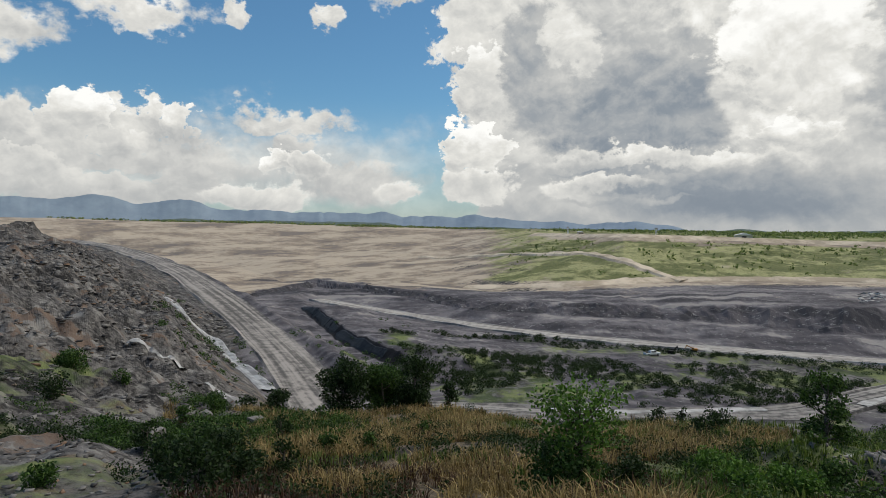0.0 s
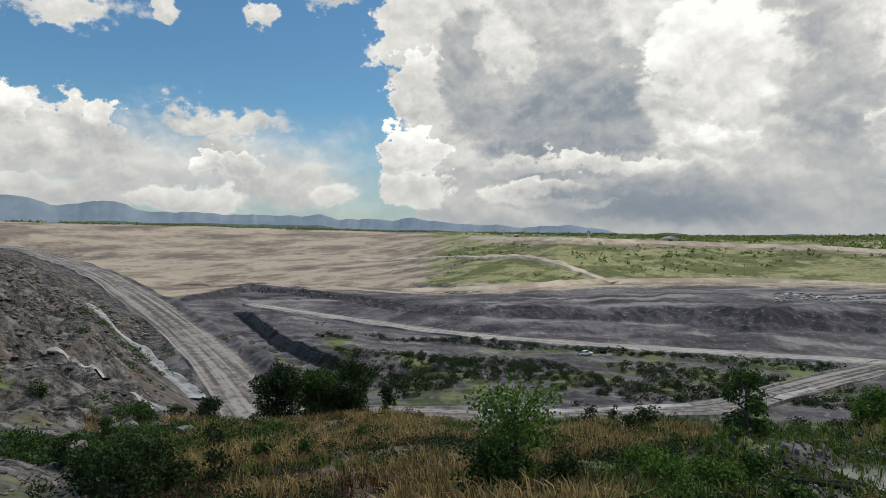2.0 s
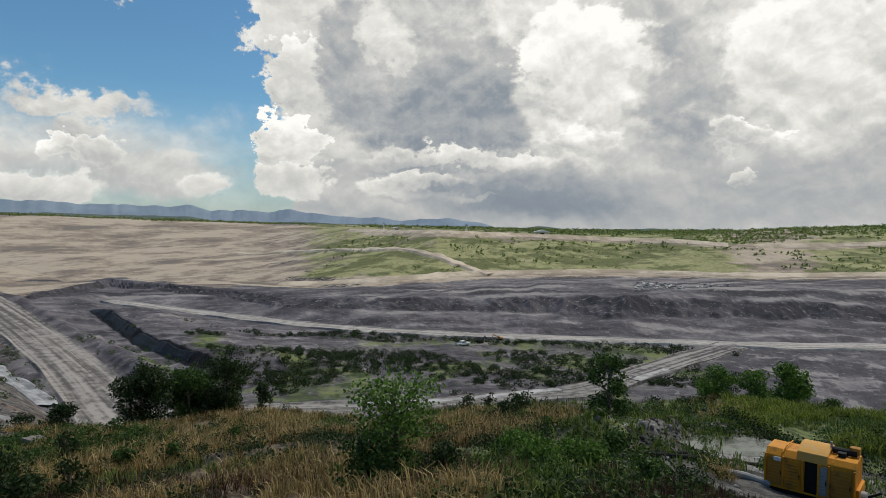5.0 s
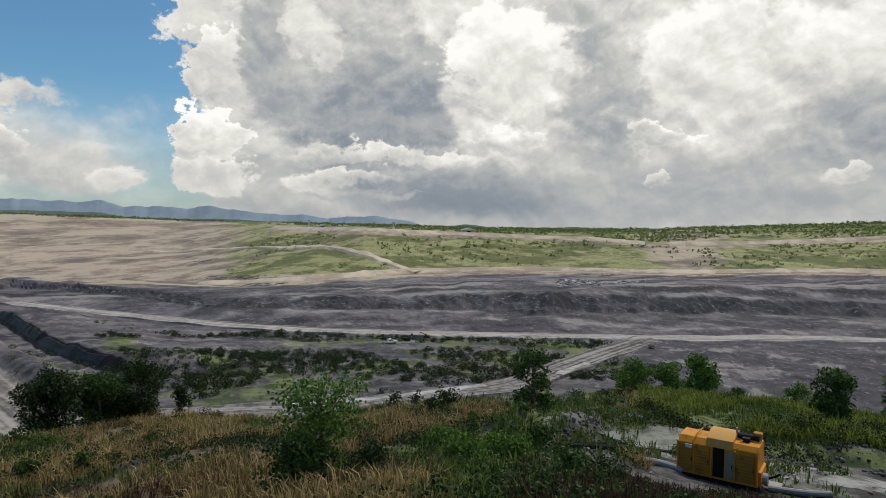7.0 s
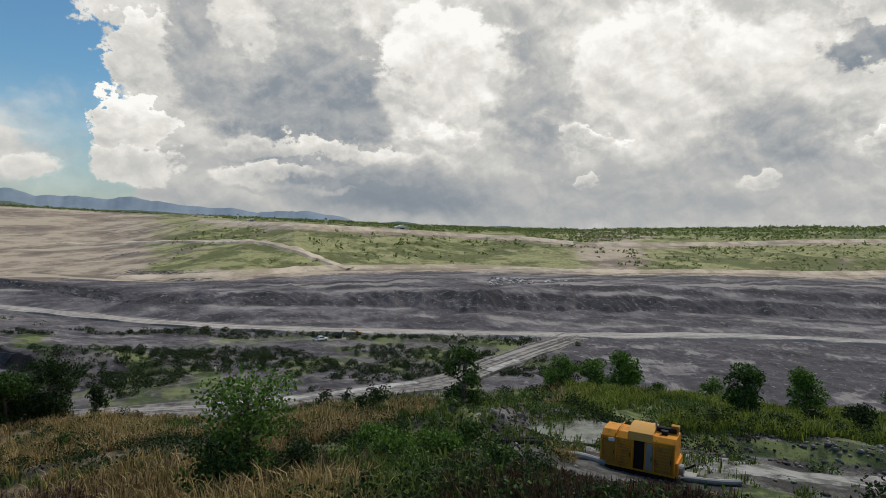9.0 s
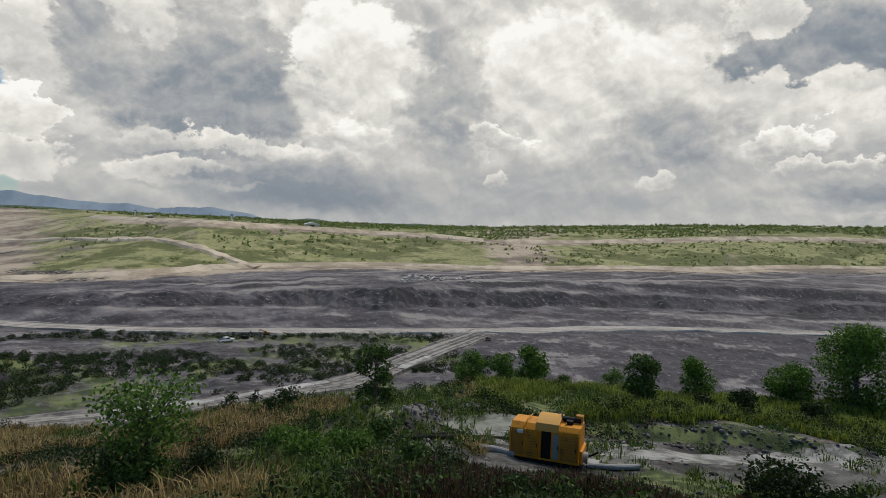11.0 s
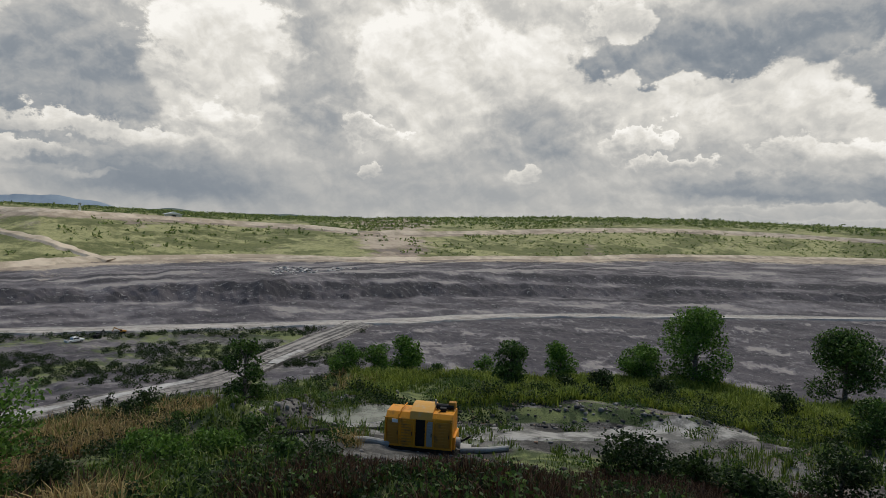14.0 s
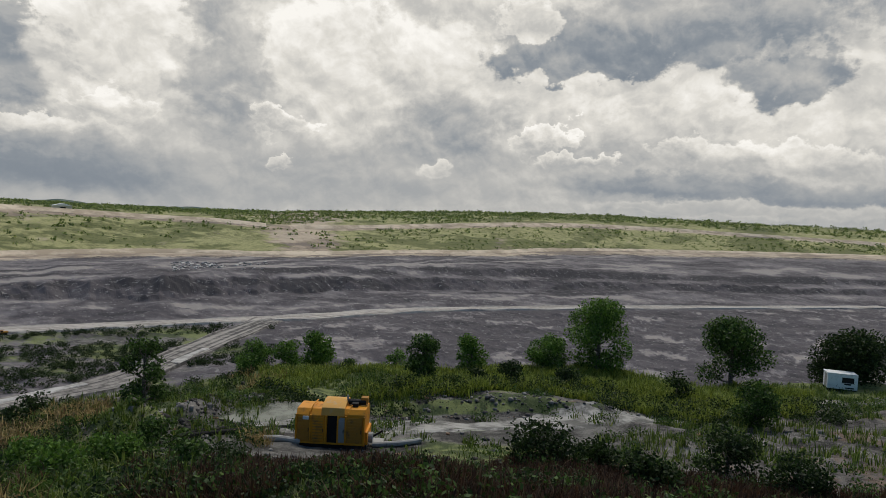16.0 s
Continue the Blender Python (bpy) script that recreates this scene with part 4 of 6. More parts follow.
def leaf_quads(centres, size, rng, flat=0.35):
    """Small pointed leaves, one at each place, turned every way."""
    k = len(centres)
    d = rng.normal(size=(k, 3))
    d /= np.linalg.norm(d, axis=1)[:, None]
    up = rng.normal(size=(k, 3)) + np.array([0, 0, flat])
    side = np.cross(d, up)
    side /= np.linalg.norm(side, axis=1)[:, None] + 1e-9
    s = size * rng.uniform(0.6, 1.25, (k, 1))
    verts = np.stack([centres - d * s * 0.5, centres + side * s * 0.3, centres + d * s * 0.55, centres - side * s * 0.3], 1).reshape(-1, 3)
    return verts, np.arange(4 * k).reshape(-1, 4)


def crown_points(clumps, per_area, rng):
    """Places in the outer shell of each ellipsoid clump (x, y, z, half width, half height)."""
    out = []
    for x, y, z, w, h in clumps:
        k = max(int(per_area * w * (w + h)), 8)
        d = rng.normal(size=(k, 3))
        d /= np.linalg.norm(d, axis=1)[:, None]
        out.append(np.array([x, y, z]) + d * rng.uniform(0.45, 1.08, (k, 1)) * np.array([w, w, h]))
    return np.concatenate(out)


def tube(bm, points, radii, sides=6):
    rings_ = []
    for k, (p, rad) in enumerate(zip(points, radii)):
        way_ = Vector(points[min(k + 1, len(points) - 1)]) - Vector(points[max(k - 1, 0)])
        q = way_.to_track_quat("Z", "Y") if way_.length > 1e-6 else Vector((0, 0, 1)).to_track_quat("Z", "Y")
        rings_.append([bm.verts.new(Vector(p) + q @ Vector((rad * math.cos(6.2832 * j / sides), rad * math.sin(6.2832 * j / sides), 0))) for j in range(sides)])
    for a, b in zip(rings_[:-1], rings_[1:]):
        for j in range(sides):
            bm.faces.new((a[j], a[(j + 1) % sides], b[(j + 1) % sides], b[j]))
    bm.faces.new(rings_[0][::-1])
    bm.faces.new(rings_[-1])


def tree(az, r, h, w, leaf, seed, label, mat, airy=0.0, stem=0.16, density=26.0, category="tree", group=""):
    """A small tree: bent tapered trunk, limbs to each clump of leaves, and a ragged crown."""
    rng = np.random.RandomState(seed)
    x, y = polar(az, r)
    root = thing("shrub" if category == "shrub" else "tree", label, category, pose(x, y, height_at(x, y) - 0.06), group)
    clumps = []
    count = 12 + int(6 * airy) + int(w > 3) * 4
    for k in range(count):
        a, u = rng.uniform(0, 6.28), rng.uniform(0, 1)
        zz = h * (stem + (0.93 - stem) * u)
        size = w * rng.uniform(0.17, 0.27) * (1 - 0.25 * airy)
        reach = max(w * 0.52 * (1.0 - 0.6 * abs(u - 0.4)) - size * 0.7, 0) * rng.uniform(0.35, 1.0)
        clumps.append((reach * math.cos(a), reach * math.sin(a), min(zz, h - size * 0.6), size, size * rng.uniform(0.6, 0.9)))
    bm = bmesh.new()
    base = 0.035 * h + 0.02
    lean = rng.uniform(-0.06, 0.06, 2) * h
    axis = [(lean[0] * u * u, lean[1] * u * u, h * 0.85 * u) for u in np.linspace(0, 1, 6)]
    tube(bm, axis, [base * (1 - 0.85 * u) for u in np.linspace(0, 1, 6)], 7)
    for cx, cy, cz, cw, ch in clumps:
        u = max(min(cz / (h * 0.85) - 0.25, 0.9), 0.08)
        s = Vector((lean[0] * u * u, lean[1] * u * u, h * 0.85 * u))
        e = Vector((cx, cy, cz))
        mid_ = s.lerp(e, 0.5) + Vector((0, 0, -0.04 * h))
        tube(bm, [s, mid_, e], [base * 0.4 * (1 - 0.5 * u), base * 0.25, base * 0.08], 5)
    part("trunk", bm, BARK, root)
    pts = crown_points(clumps, density / leaf**2 * 0.30 * (1 - 0.55 * airy), rng)
    pts = pts[pts[:, 2] > 0.05]
    v, f = leaf_quads(pts, leaf, rng)
    crown = new("crown", raw_mesh("crown", v, f, mat))
    crown.parent = root
    return root


TREES = [
    # heading, distance, height, width, leaf, crown, airiness, label
    (-9.0, 55, 4.4, 4.6, 0.22, LEAF_DARK, 0.0, "dense dark green roadside tree on the grassy crest"),
    (-5.4, 56, 4.2, 4.6, 0.22, LEAF_MID, 0.0, "dense green roadside tree on the grassy crest"),
    (-2.6, 56, 4.5, 4.2, 0.22, LEAF_DARK, 0.0, "dense dark green roadside tree on the grassy crest"),
    (0.6, 56, 2.5, 1.8, 0.20, LEAF_DARK, 0.0, "small dark green tree at the end of a thicket"),
    (12.6, 21.5, 3.7, 3.9, 0.16, LEAF_FRESH, 0.8, "airy broad-leaved sapling with open crown on the slope"),
    (10.8, 20.5, 1.7, 3.2, 0.15, LEAF_MID, 0.3, "leafy green bush at the foot of a sapling"),
    (31.6, 44, 4.2, 3.2, 0.22, LEAF_MID, 0.25, "upright green tree on the lip of the slope"),
    (40.2, 54, 3.5, 3.1, 0.20, LEAF_FRESH, 0.5, "light green young tree on the grassy bank"),
    (43.4, 54, 3.3, 3.2, 0.20, LEAF_FRESH, 0.35, "light green young tree on the grassy bank"),
    (45.8, 55, 4.3, 3.3, 0.22, LEAF_FRESH, 0.2, "green round-crowned tree on the grassy bank"),
    (53.0, 56, 2.9, 2.1, 0.20, LEAF_FRESH, 0.3, "small thin-stemmed tree on the grassy bank"),
    (55.3, 46, 3.9, 3.2, 0.22, LEAF_MID, 0.15, "bushy green tree above the mud track"),
    (59.9, 56, 3.3, 3.3, 0.22, LEAF_FRESH, 0.3, "round green tree on the grassy bank"),
    (71.2, 57, 6.2, 5.8, 0.24, LEAF_FRESH, 0.15, "large bright green multi-stemmed tree on the bank"),
    (66.8, 57, 2.7, 4.0, 0.22, LEAF_FRESH, 0.1, "low light green bush beside a large tree"),
    (82.0, 59, 5.3, 5.8, 0.24, LEAF_MID, 0.05, "wide green tree beside the track"),
    (90.0, 71, 4.9, 8.0, 0.26, LEAF_DARK, 0.0, "spreading dark tree behind a white cabin"),
    (84.0, 40, 2.5, 2.8, 0.17, LEAF_MID, 0.35, "small green tree at the edge of the track"),
]
for k, (az, r, h, w, leaf, mat, airy, label) in enumerate(TREES):
    tree(az, r, h * 1.08, w * 1.12, leaf, 40 + k, label, mat, airy, density=17.0 if airy > 0.7 else 20.0 if r < 25 else 40.0, stem=0.55 if airy > 0.7 else 0.3 if airy > 0.4 else 0.14)

SHRUBS = [
    (-23.6, 24, 2.0, 2.1, LEAF_DARK), (-19.4, 25, 2.1, 3.0, LEAF_DARK), (-25.3, 34, 1.5, 1.7, LEAF_DARK), (-15.0, 60, 2.4, 3.6, LEAF_DARK),
    (-20.0, 62, 2.3, 3.3, LEAF_MID), (-30.5, 72, 2.4, 4.0, LEAF_MID), (-27.2, 70, 1.6, 2.0, LEAF_MID), (-14.4, 37, 1.7, 1.4, LEAF_DARK),
    (-17.4, 60, 1.6, 2.2, LEAF_DARK), (-20.8, 30, 0.9, 1.4, LEAF_FRESH), (-33.0, 26, 0.9, 1.6, LEAF_MID), (19.0, 48, 1.5, 1.5, LEAF_DARK),
    (21.0, 49, 1.5, 1.1, LEAF_DARK), (22.6, 41, 1.2, 2.0, LEAF_DARK), (82.2, 26, 1.9, 3.0, LEAF_DARK), (66.8, 22, 1.6, 2.9, LEAF_DARK),
    (77.9, 47, 2.0, 2.4, LEAF_DARK), (48.8, 54, 1.5, 1.7, LEAF_MID), (35.0, 20, 1.1, 1.9, LEAF_MID), (47.2, 21, 0.6, 1.5, LEAF_DARK),
    (-11.0, 45, 1.3, 1.3, LEAF_MID), (-4.6, 40, 1.0, 0.9, LEAF_MID), (26.0, 33, 1.1, 1.6, LEAF_MID), (-22.5, 47, 1.3, 1.5, LEAF_MID), (60.5, 47, 1.2, 2.2, LEAF_DARK),
    (-21.6, 22, 1.9, 2.6, LEAF_DARK), (-17.6, 23, 1.6, 2.2, LEAF_DARK), (-14.2, 27, 1.5, 1.6, LEAF_DARK), (-28.0, 40, 1.7, 2.2, LEAF_MID), (-32.0, 50, 1.9, 2.4, LEAF_DARK),
    (-10.2, 32, 1.1, 1.5, LEAF_MID), (-6.4, 31, 1.0, 1.1, LEAF_MID), (-1.8, 36, 1.1, 0.9, LEAF_MID), (24.0, 45, 1.5, 2.6, LEAF_DARK), (16.2, 23, 1.3, 2.2, LEAF_DARK),
    (23.0, 27, 1.0, 2.2, LEAF_FRESH), (26.4, 22, 1.0, 2.6, LEAF_FRESH), (29.6, 24, 1.1, 2.4, LEAF_FRESH), (33.0, 28, 1.2, 2.4, LEAF_MID), (38.6, 23, 0.8, 2.0, LEAF_DARK),
    (72.0, 24, 1.3, 2.6, LEAF_DARK), (76.0, 21, 1.2, 2.4, LEAF_DARK), (87.6, 24, 1.4, 2.6, LEAF_DARK), (63.6, 46, 1.7, 2.8, LEAF_DARK), (68.6, 47, 1.6, 2.6, LEAF_DARK),
]
for k, (az, r, h, w, mat) in enumerate(SHRUBS):
    tree(az, r, h, w, 0.15 if r < 40 else 0.19, 300 + k, "low dark green shrub on the mine slope" if mat is LEAF_DARK else "low leafy green shrub on the mine slope", mat, 0.0, 0.12, 22.0, "shrub", "shrubs on the slope")


# ---- scattered growth ----
def scatter(count, az0, az1, r0, r1, seed, power=1.0):
    rng = np.random.RandomState(seed)
    az = rng.uniform(az0, az1, count)
    r = r0 + (r1 - r0) * rng.uniform(0, 1, count) ** power
    x, y = r * np.sin(np.radians(az)), r * np.cos(np.radians(az))
    # nothing grows on the pump's pad and the ground trodden in front of it
    clear = np.hypot(x - 21.4, y - 19.6) > 2.9
    az, r, x, y = az[clear], r[clear], x[clear], y[clear]
    z, s, _, gap = land(x, y)
    return az, r, x, y, z, s, gap, rng


def stuff(name, verts, faces, mat, label, category):
    return tagged(new(name, raw_mesh(name, verts, faces, mat)), label, category, kind="stuff")


def blades(x, y, z, height, width, per, rng, spread=0.22, droop=0.45):
    """Tufts of bent grass blades."""
    k = len(x)
    base = np.repeat(np.stack([x, y, z], 1), per, 0)
    h = np.repeat(height, per) * rng.uniform(0.55, 1.15, k * per)
    a = rng.uniform(0, 6.2832, k * per)
    out = np.stack([np.cos(a), np.sin(a), np.zeros(k * per)], 1)
    side = np.stack([-np.sin(a), np.cos(a), np.zeros(k * per)], 1) * (width * rng.uniform(0.6, 1.3, k * per))[:, None] * 0.5
    base = base + out * rng.uniform(0, spread, (k * per, 1)) - np.array([0, 0, 0.05])
    lean = rng.uniform(0.1, 1.0, (k * per, 1)) * droop
    upz = np.array([0, 0, 1.0])
    mid = base + upz * h[:, None] * 0.6 + out * lean * h[:, None] * 0.35
    tip = base + upz * h[:, None] * (1 - 0.35 * lean) + out * lean * h[:, None]
    v = np.stack([base - side, base + side, mid + side * 0.8, mid - side * 0.8, tip], 1).reshape(-1, 3)
    i = np.arange(k * per)[:, None] * 5
    f = np.concatenate([i + [0, 1, 2], i + [0, 2, 3], i + [3, 2, 4]], 1).reshape(-1, 3)
    return v, f


def on_mud(az, s, x, y):
    return (az > 34) & (s > 1.72 + 0.3 * (az > 54)) & (s < 2.42 + 0.12 * fbm(x, y, 9, 3)) & (fbm(x, y, 5, 3) < 0.16)


az, r, x, y, z, s, gap, rng = scatter(24000, -24, 44, 12, 62, 11, 0.8)
keep = (s < 3.12) & (fbm(x, y, 8, 3) + 0.9 * step(-az, -24, -4) - 0.5 * step(az, 14, 32) - 0.9 * step(az, 22, 30) * step(-r, -28, -22) - 1.2 * step(-az, 13, 21) > 0.2) & (fbm(x + 7, y, 3.2, 3) > -0.12)
v, f = blades(x[keep], y[keep], z[keep], 0.35 + 0.65 * rng.uniform(0, 1, keep.sum()) ** 1.5, 0.04, 9, rng, 0.3, 0.95)
stuff("dry_grass", v, f, GRASS_DRY, "tall dry yellow-brown grass on the slope", "grass")
az, r, x, y, z, s, gap, rng = scatter(18000, -22, 98, 8, 66, 12, 0.75)
keep = (s < 3.1) & ~on_mud(az, s, x, y) & (fbm(x + 40, y, 7, 3) + 0.5 * step(az, 20, 45) - 0.22 * step(-az, -12, 4) - 1.3 * (s < 1.85) * step(az, 33, 40) * step(r, 12, 15) > 0.0)
v, f = blades(x[keep], y[keep], z[keep], (0.3 + 0.45 * rng.uniform(0, 1, keep.sum())) * (1 - 0.5 * (r[keep] < 30) * (az[keep] > 36)), 0.05, 8, rng, 0.25, 0.7)
stuff("green_grass", v, f, GRASS_GREEN, "yellow-green grass on the bank and slope", "grass")
az, r, x, y, z, s, gap, rng = scatter(13000, 30, 98, 9, 25, 13, 0.9)
keep = (s < 1.85) & (fbm(x + 80, y, 6, 3) > -0.3)
v, f = blades(x[keep], y[keep], z[keep], 0.25 + 0.4 * rng.uniform(0, 1, keep.sum()), 0.035, 9, rng, 0.22, 0.6)
stuff("rusty_weeds", v, f, GRASS_RUST, "withered reddish-brown weeds on the near bank", "weeds")
az, r, x, y, z, s, gap, rng = scatter(6000, -23, 26, 13, 60, 22, 0.8)
keep = (s < 3.1) & (fbm(x + 15, y, 5, 3) > 0.12)
v, f = blades(x[keep], y[keep], z[keep], 0.3 + 0.5 * rng.uniform(0, 1, keep.sum()), 0.04, 8, rng, 0.3, 1.0)
stuff("withered_grass", v, f, GRASS_RUST, "withered brown grass among the dry stalks", "grass")
az, r, x, y, z, s, gap, rng = scatter(3400, -36, 97, 9, 62, 14, 0.9)
keep = (s < 3.1) & ~on_mud(az, s, x, y) & (fbm(x + 120, y, 8, 3) + 0.4 * step(az, 0, 30) + 0.35 * step(-r, -20, -14) - 0.25 * step(-az, 5, 15) > 0.16)
pts = np.concatenate([crown_points([(px, py, pz + 0.18, q, q * 0.7)], 190, rng) for px, py, pz, q in zip(x[keep], y[keep], z[keep], rng.uniform(0.22, 0.62, keep.sum()))])
v, f = leaf_quads(pts, 0.13, rng, 0.8)
stuff("undergrowth", v, f, LEAF_MID, "low green leafy undergrowth on the slope", "undergrowth")

az, r, x, y, z, s, gap, rng = scatter(2600, -36, 40, 11, 60, 24, 0.8)
keep = (s < 3.1) & ~((az > 30) & (r > 27) & (r < 47)) & (fbm(x + 60, y + 9, 7, 3) + 0.3 * step(-r, -24, -14) + 0.15 * step(az, 8, 30) > 0.2)
pts = np.concatenate([crown_points([(px, py, pz + 0.2, q, q * 0.8)], 190, rng) for px, py, pz, q in zip(x[keep], y[keep], z[keep], rng.uniform(0.2, 0.7, keep.sum()))])
v, f = leaf_quads(pts, 0.13, rng, 0.8)
stuff("dark_scrub", v, f, LEAF_DARK, "patches of dark scrub between dry grass", "scrub")

# rank lime-green grass on the bank, and dark growth on its steep front
az, r, x, y, z, s, gap, rng = scatter(13000, 41, 88, 40, 60, 18)
keep = (s > 2.42) & (r > 40) & (s < 3.05) & (fbm(x, y, 6, 3) > -0.35)
v, f = blades(x[keep], y[keep], z[keep], 0.4 + 0.5 * rng.uniform(0, 1, keep.sum()), 0.06, 8, rng, 0.3, 0.8)
stuff("lime_grass", v, f, GRASS_LIME, "rank yellow-green grass covering the bank", "grass")
az, r, x, y, z, s, gap, rng = scatter(1500, 41, 90, 36, 52, 19)
keep = (s > 2.36) & (s < 2.66) & (fbm(x, y, 6, 3) > -0.25) & (rng.uniform(0, 1, len(x)) < np.where((r < 41) & (az > 48) & (az < 74), 0.5, 0.8))
pts = np.concatenate([crown_points([(px, py, pz + 0.25, q, q * 0.8)], 120, rng) for px, py, pz, q in zip(x[keep], y[keep], z[keep], rng.uniform(0.3, 0.75, keep.sum()))])
v, f = leaf_quads(pts, 0.16, rng, 0.6)
stuff("bank_scrub", v, f, LEAF_DARK, "dark scrub on the steep front of the bank", "scrub")
az, r, x, y, z, s, gap, rng = scatter(1150, 28, 97, 8.5, 20, 20)
keep = fbm(x, y, 4, 3) > -0.2
pts = np.concatenate([crown_points([(px, py, pz + 0.12, q, q * 0.75)], 230, rng) for px, py, pz, q in zip(x[keep], y[keep], z[keep], rng.uniform(0.2, 0.5, keep.sum()))])
v, f = leaf_quads(pts, 0.10, rng, 0.8)
stuff("bank_weeds", v, f, LEAF_DARK, "dark leafy weeds on the near bank", "weeds")

# green growth at the foot of the rocky slope
az, r, x, y, z, s, gap, rng = scatter(2600, -30, -9, 36, 78, 45, 0.9)
keep = (s < 3.25) & (fbm(x + 33, y, 9, 3) + 0.3 * step(az, -24, -14) > 0.1)
pts = np.concatenate([crown_points([(px, py, pz + 0.25, q, q * 0.7)], 90, rng) for px, py, pz, q in zip(x[keep], y[keep], z[keep], rng.uniform(0.25, 0.8, keep.sum()))])
v, f = leaf_quads(pts, 0.17, rng, 0.7)
stuff("slope_growth", v, f, LEAF_MID, "mixed green growth at the foot of the rocky slope", "undergrowth")

# weeds on the bund round the pool
az, r, x, y, z, s, gap, rng = scatter(5200, 28, 46, 27, 44, 47)
keep = (line_gap(x, y, BUND) < 1.9) & (fbm(x + 21, y, 3, 3) > -0.15)
v, f = blades(x[keep], y[keep], z[keep], 0.15 + 0.3 * rng.uniform(0, 1, keep.sum()), 0.05, 8, rng, 0.25, 0.9)
stuff("bund_weeds", v, f, GRASS_GREEN, "sparse green weeds on the stony bund", "weeds")

# shrub belts of the pit floor
az, r, x, y, z, s, gap, rng = scatter(5200, -6, 43, 146, 238, 15)
belt = np.exp(-(((r - 178 - 10 * np.sin(az * 0.2)) / 16) ** 2)) + 1.1 * np.exp(-(((r - (226 + 6 * np.cos(az * 0.12))) / 5) ** 2)) * (az > 0) - 0.55 * np.exp(-(((r - 205) / 9) ** 2))
keep = (gap > 2.5) & (s < 5.92) & (fbm(x, y, 16, 3) * 0.8 + belt + 0.3 * step(az, 14, 22) > 0.38) & (az < 42)
pts = np.concatenate([crown_points([(px, py, pz + q * 0.5, q, q * 0.75)], 40, rng) for px, py, pz, q in zip(x[keep], y[keep], z[keep], rng.uniform(0.55, 1.25, keep.sum()) ** 1.6)])
v, f = leaf_quads(pts, 0.36, rng)
stuff("shrub_belt", v, f, LEAF_DARK, "belts of dark green shrubs across the pit floor", "shrubs")
# low growth on the flank of the ramp and in its ditch
az, r, x, y, z, s, gap, rng = scatter(900, -25, -3, 60, 260, 16)
keep = (gap > 1.5) & (gap < 30) & (fbm(x, y, 12, 3) > 0.1) & (s < 6.3)
pts = np.concatenate([crown_points([(px, py, pz + q * 0.5, q, q * 0.7)], 40, rng) for px, py, pz, q in zip(x[keep], y[keep], z[keep], rng.uniform(0.3, 1.3, keep.sum()))])
v, f = leaf_quads(pts, 0.36, rng)
stuff("ditch_shrubs", v, f, LEAF_MID, "green scrub along the ditch beside the ramp", "shrubs")

# bushes on the green hillside beyond the pit, thicker to the right
az, r, x, y, z, s, gap, rng = scatter(15000, 6, 98, 380, 1050, 43, 1.3)
keep = (s > 9.08) & (s < 9.93) & (fbm(x, y, 45, 4) + 0.55 * step(az, 46, 60) - 0.9 * np.exp(-(((az - 44.5) / 3.6) ** 2)) > 0.28)
size = rng.uniform(0.5, 1.7, keep.sum()) * (0.55 + 0.0009 * r[keep])
d = rng.normal(size=(keep.sum(), 7, 3)) * np.array([1, 1, 0.6]) * size[:, None, None] * 0.55
pts = (np.stack([x[keep], y[keep], z[keep] + size * 0.4], 1)[:, None, :] + d).reshape(-1, 3)
v, f = leaf_quads(pts, np.repeat(size, 7)[:, None], rng, 1.0)
stuff("hillside_bushes", v, f, FAR_LEAF, "green bushes dotted over the far hillside", "bushes")

# woods and bushes of the far hillside and the skyline
az, r, x, y, z, s, gap, rng = scatter(26000, -40, 98, 380, 2300, 17, 0.8)
keep = (s > 9.15) & (s < 11.3) & (np.abs(s - 10.0) > 0.06) & (
    fbm(x, y, 90, 4) * 0.9 + 0.95 * step(s, 10.1, 10.5) * step(az, 14, 34) + 1.0 * step(s, 10.86, 10.96) + 0.28 * step(az, 12, 22) - 0.9 * step(-az, -10, -4) * (s < 10.85) > 0.42)
size = (0.9 + 0.0016 * r[keep]) * rng.uniform(0.6, 1.5, keep.sum())
count = 9
d = rng.normal(size=(keep.sum(), count, 3)) * np.array([1, 1, 0.6]) * size[:, None, None] * 0.55
pts = (np.stack([x[keep], y[keep], z[keep] + size * 0.5], 1)[:, None, :] + d).reshape(-1, 3)
v, f = leaf_quads(pts, np.repeat(size, count)[:, None] * 1.0, rng, 1.0)
stuff("far_woods", v, f, FAR_LEAF, "scattered green woods and bushes on the far hills", "woods")


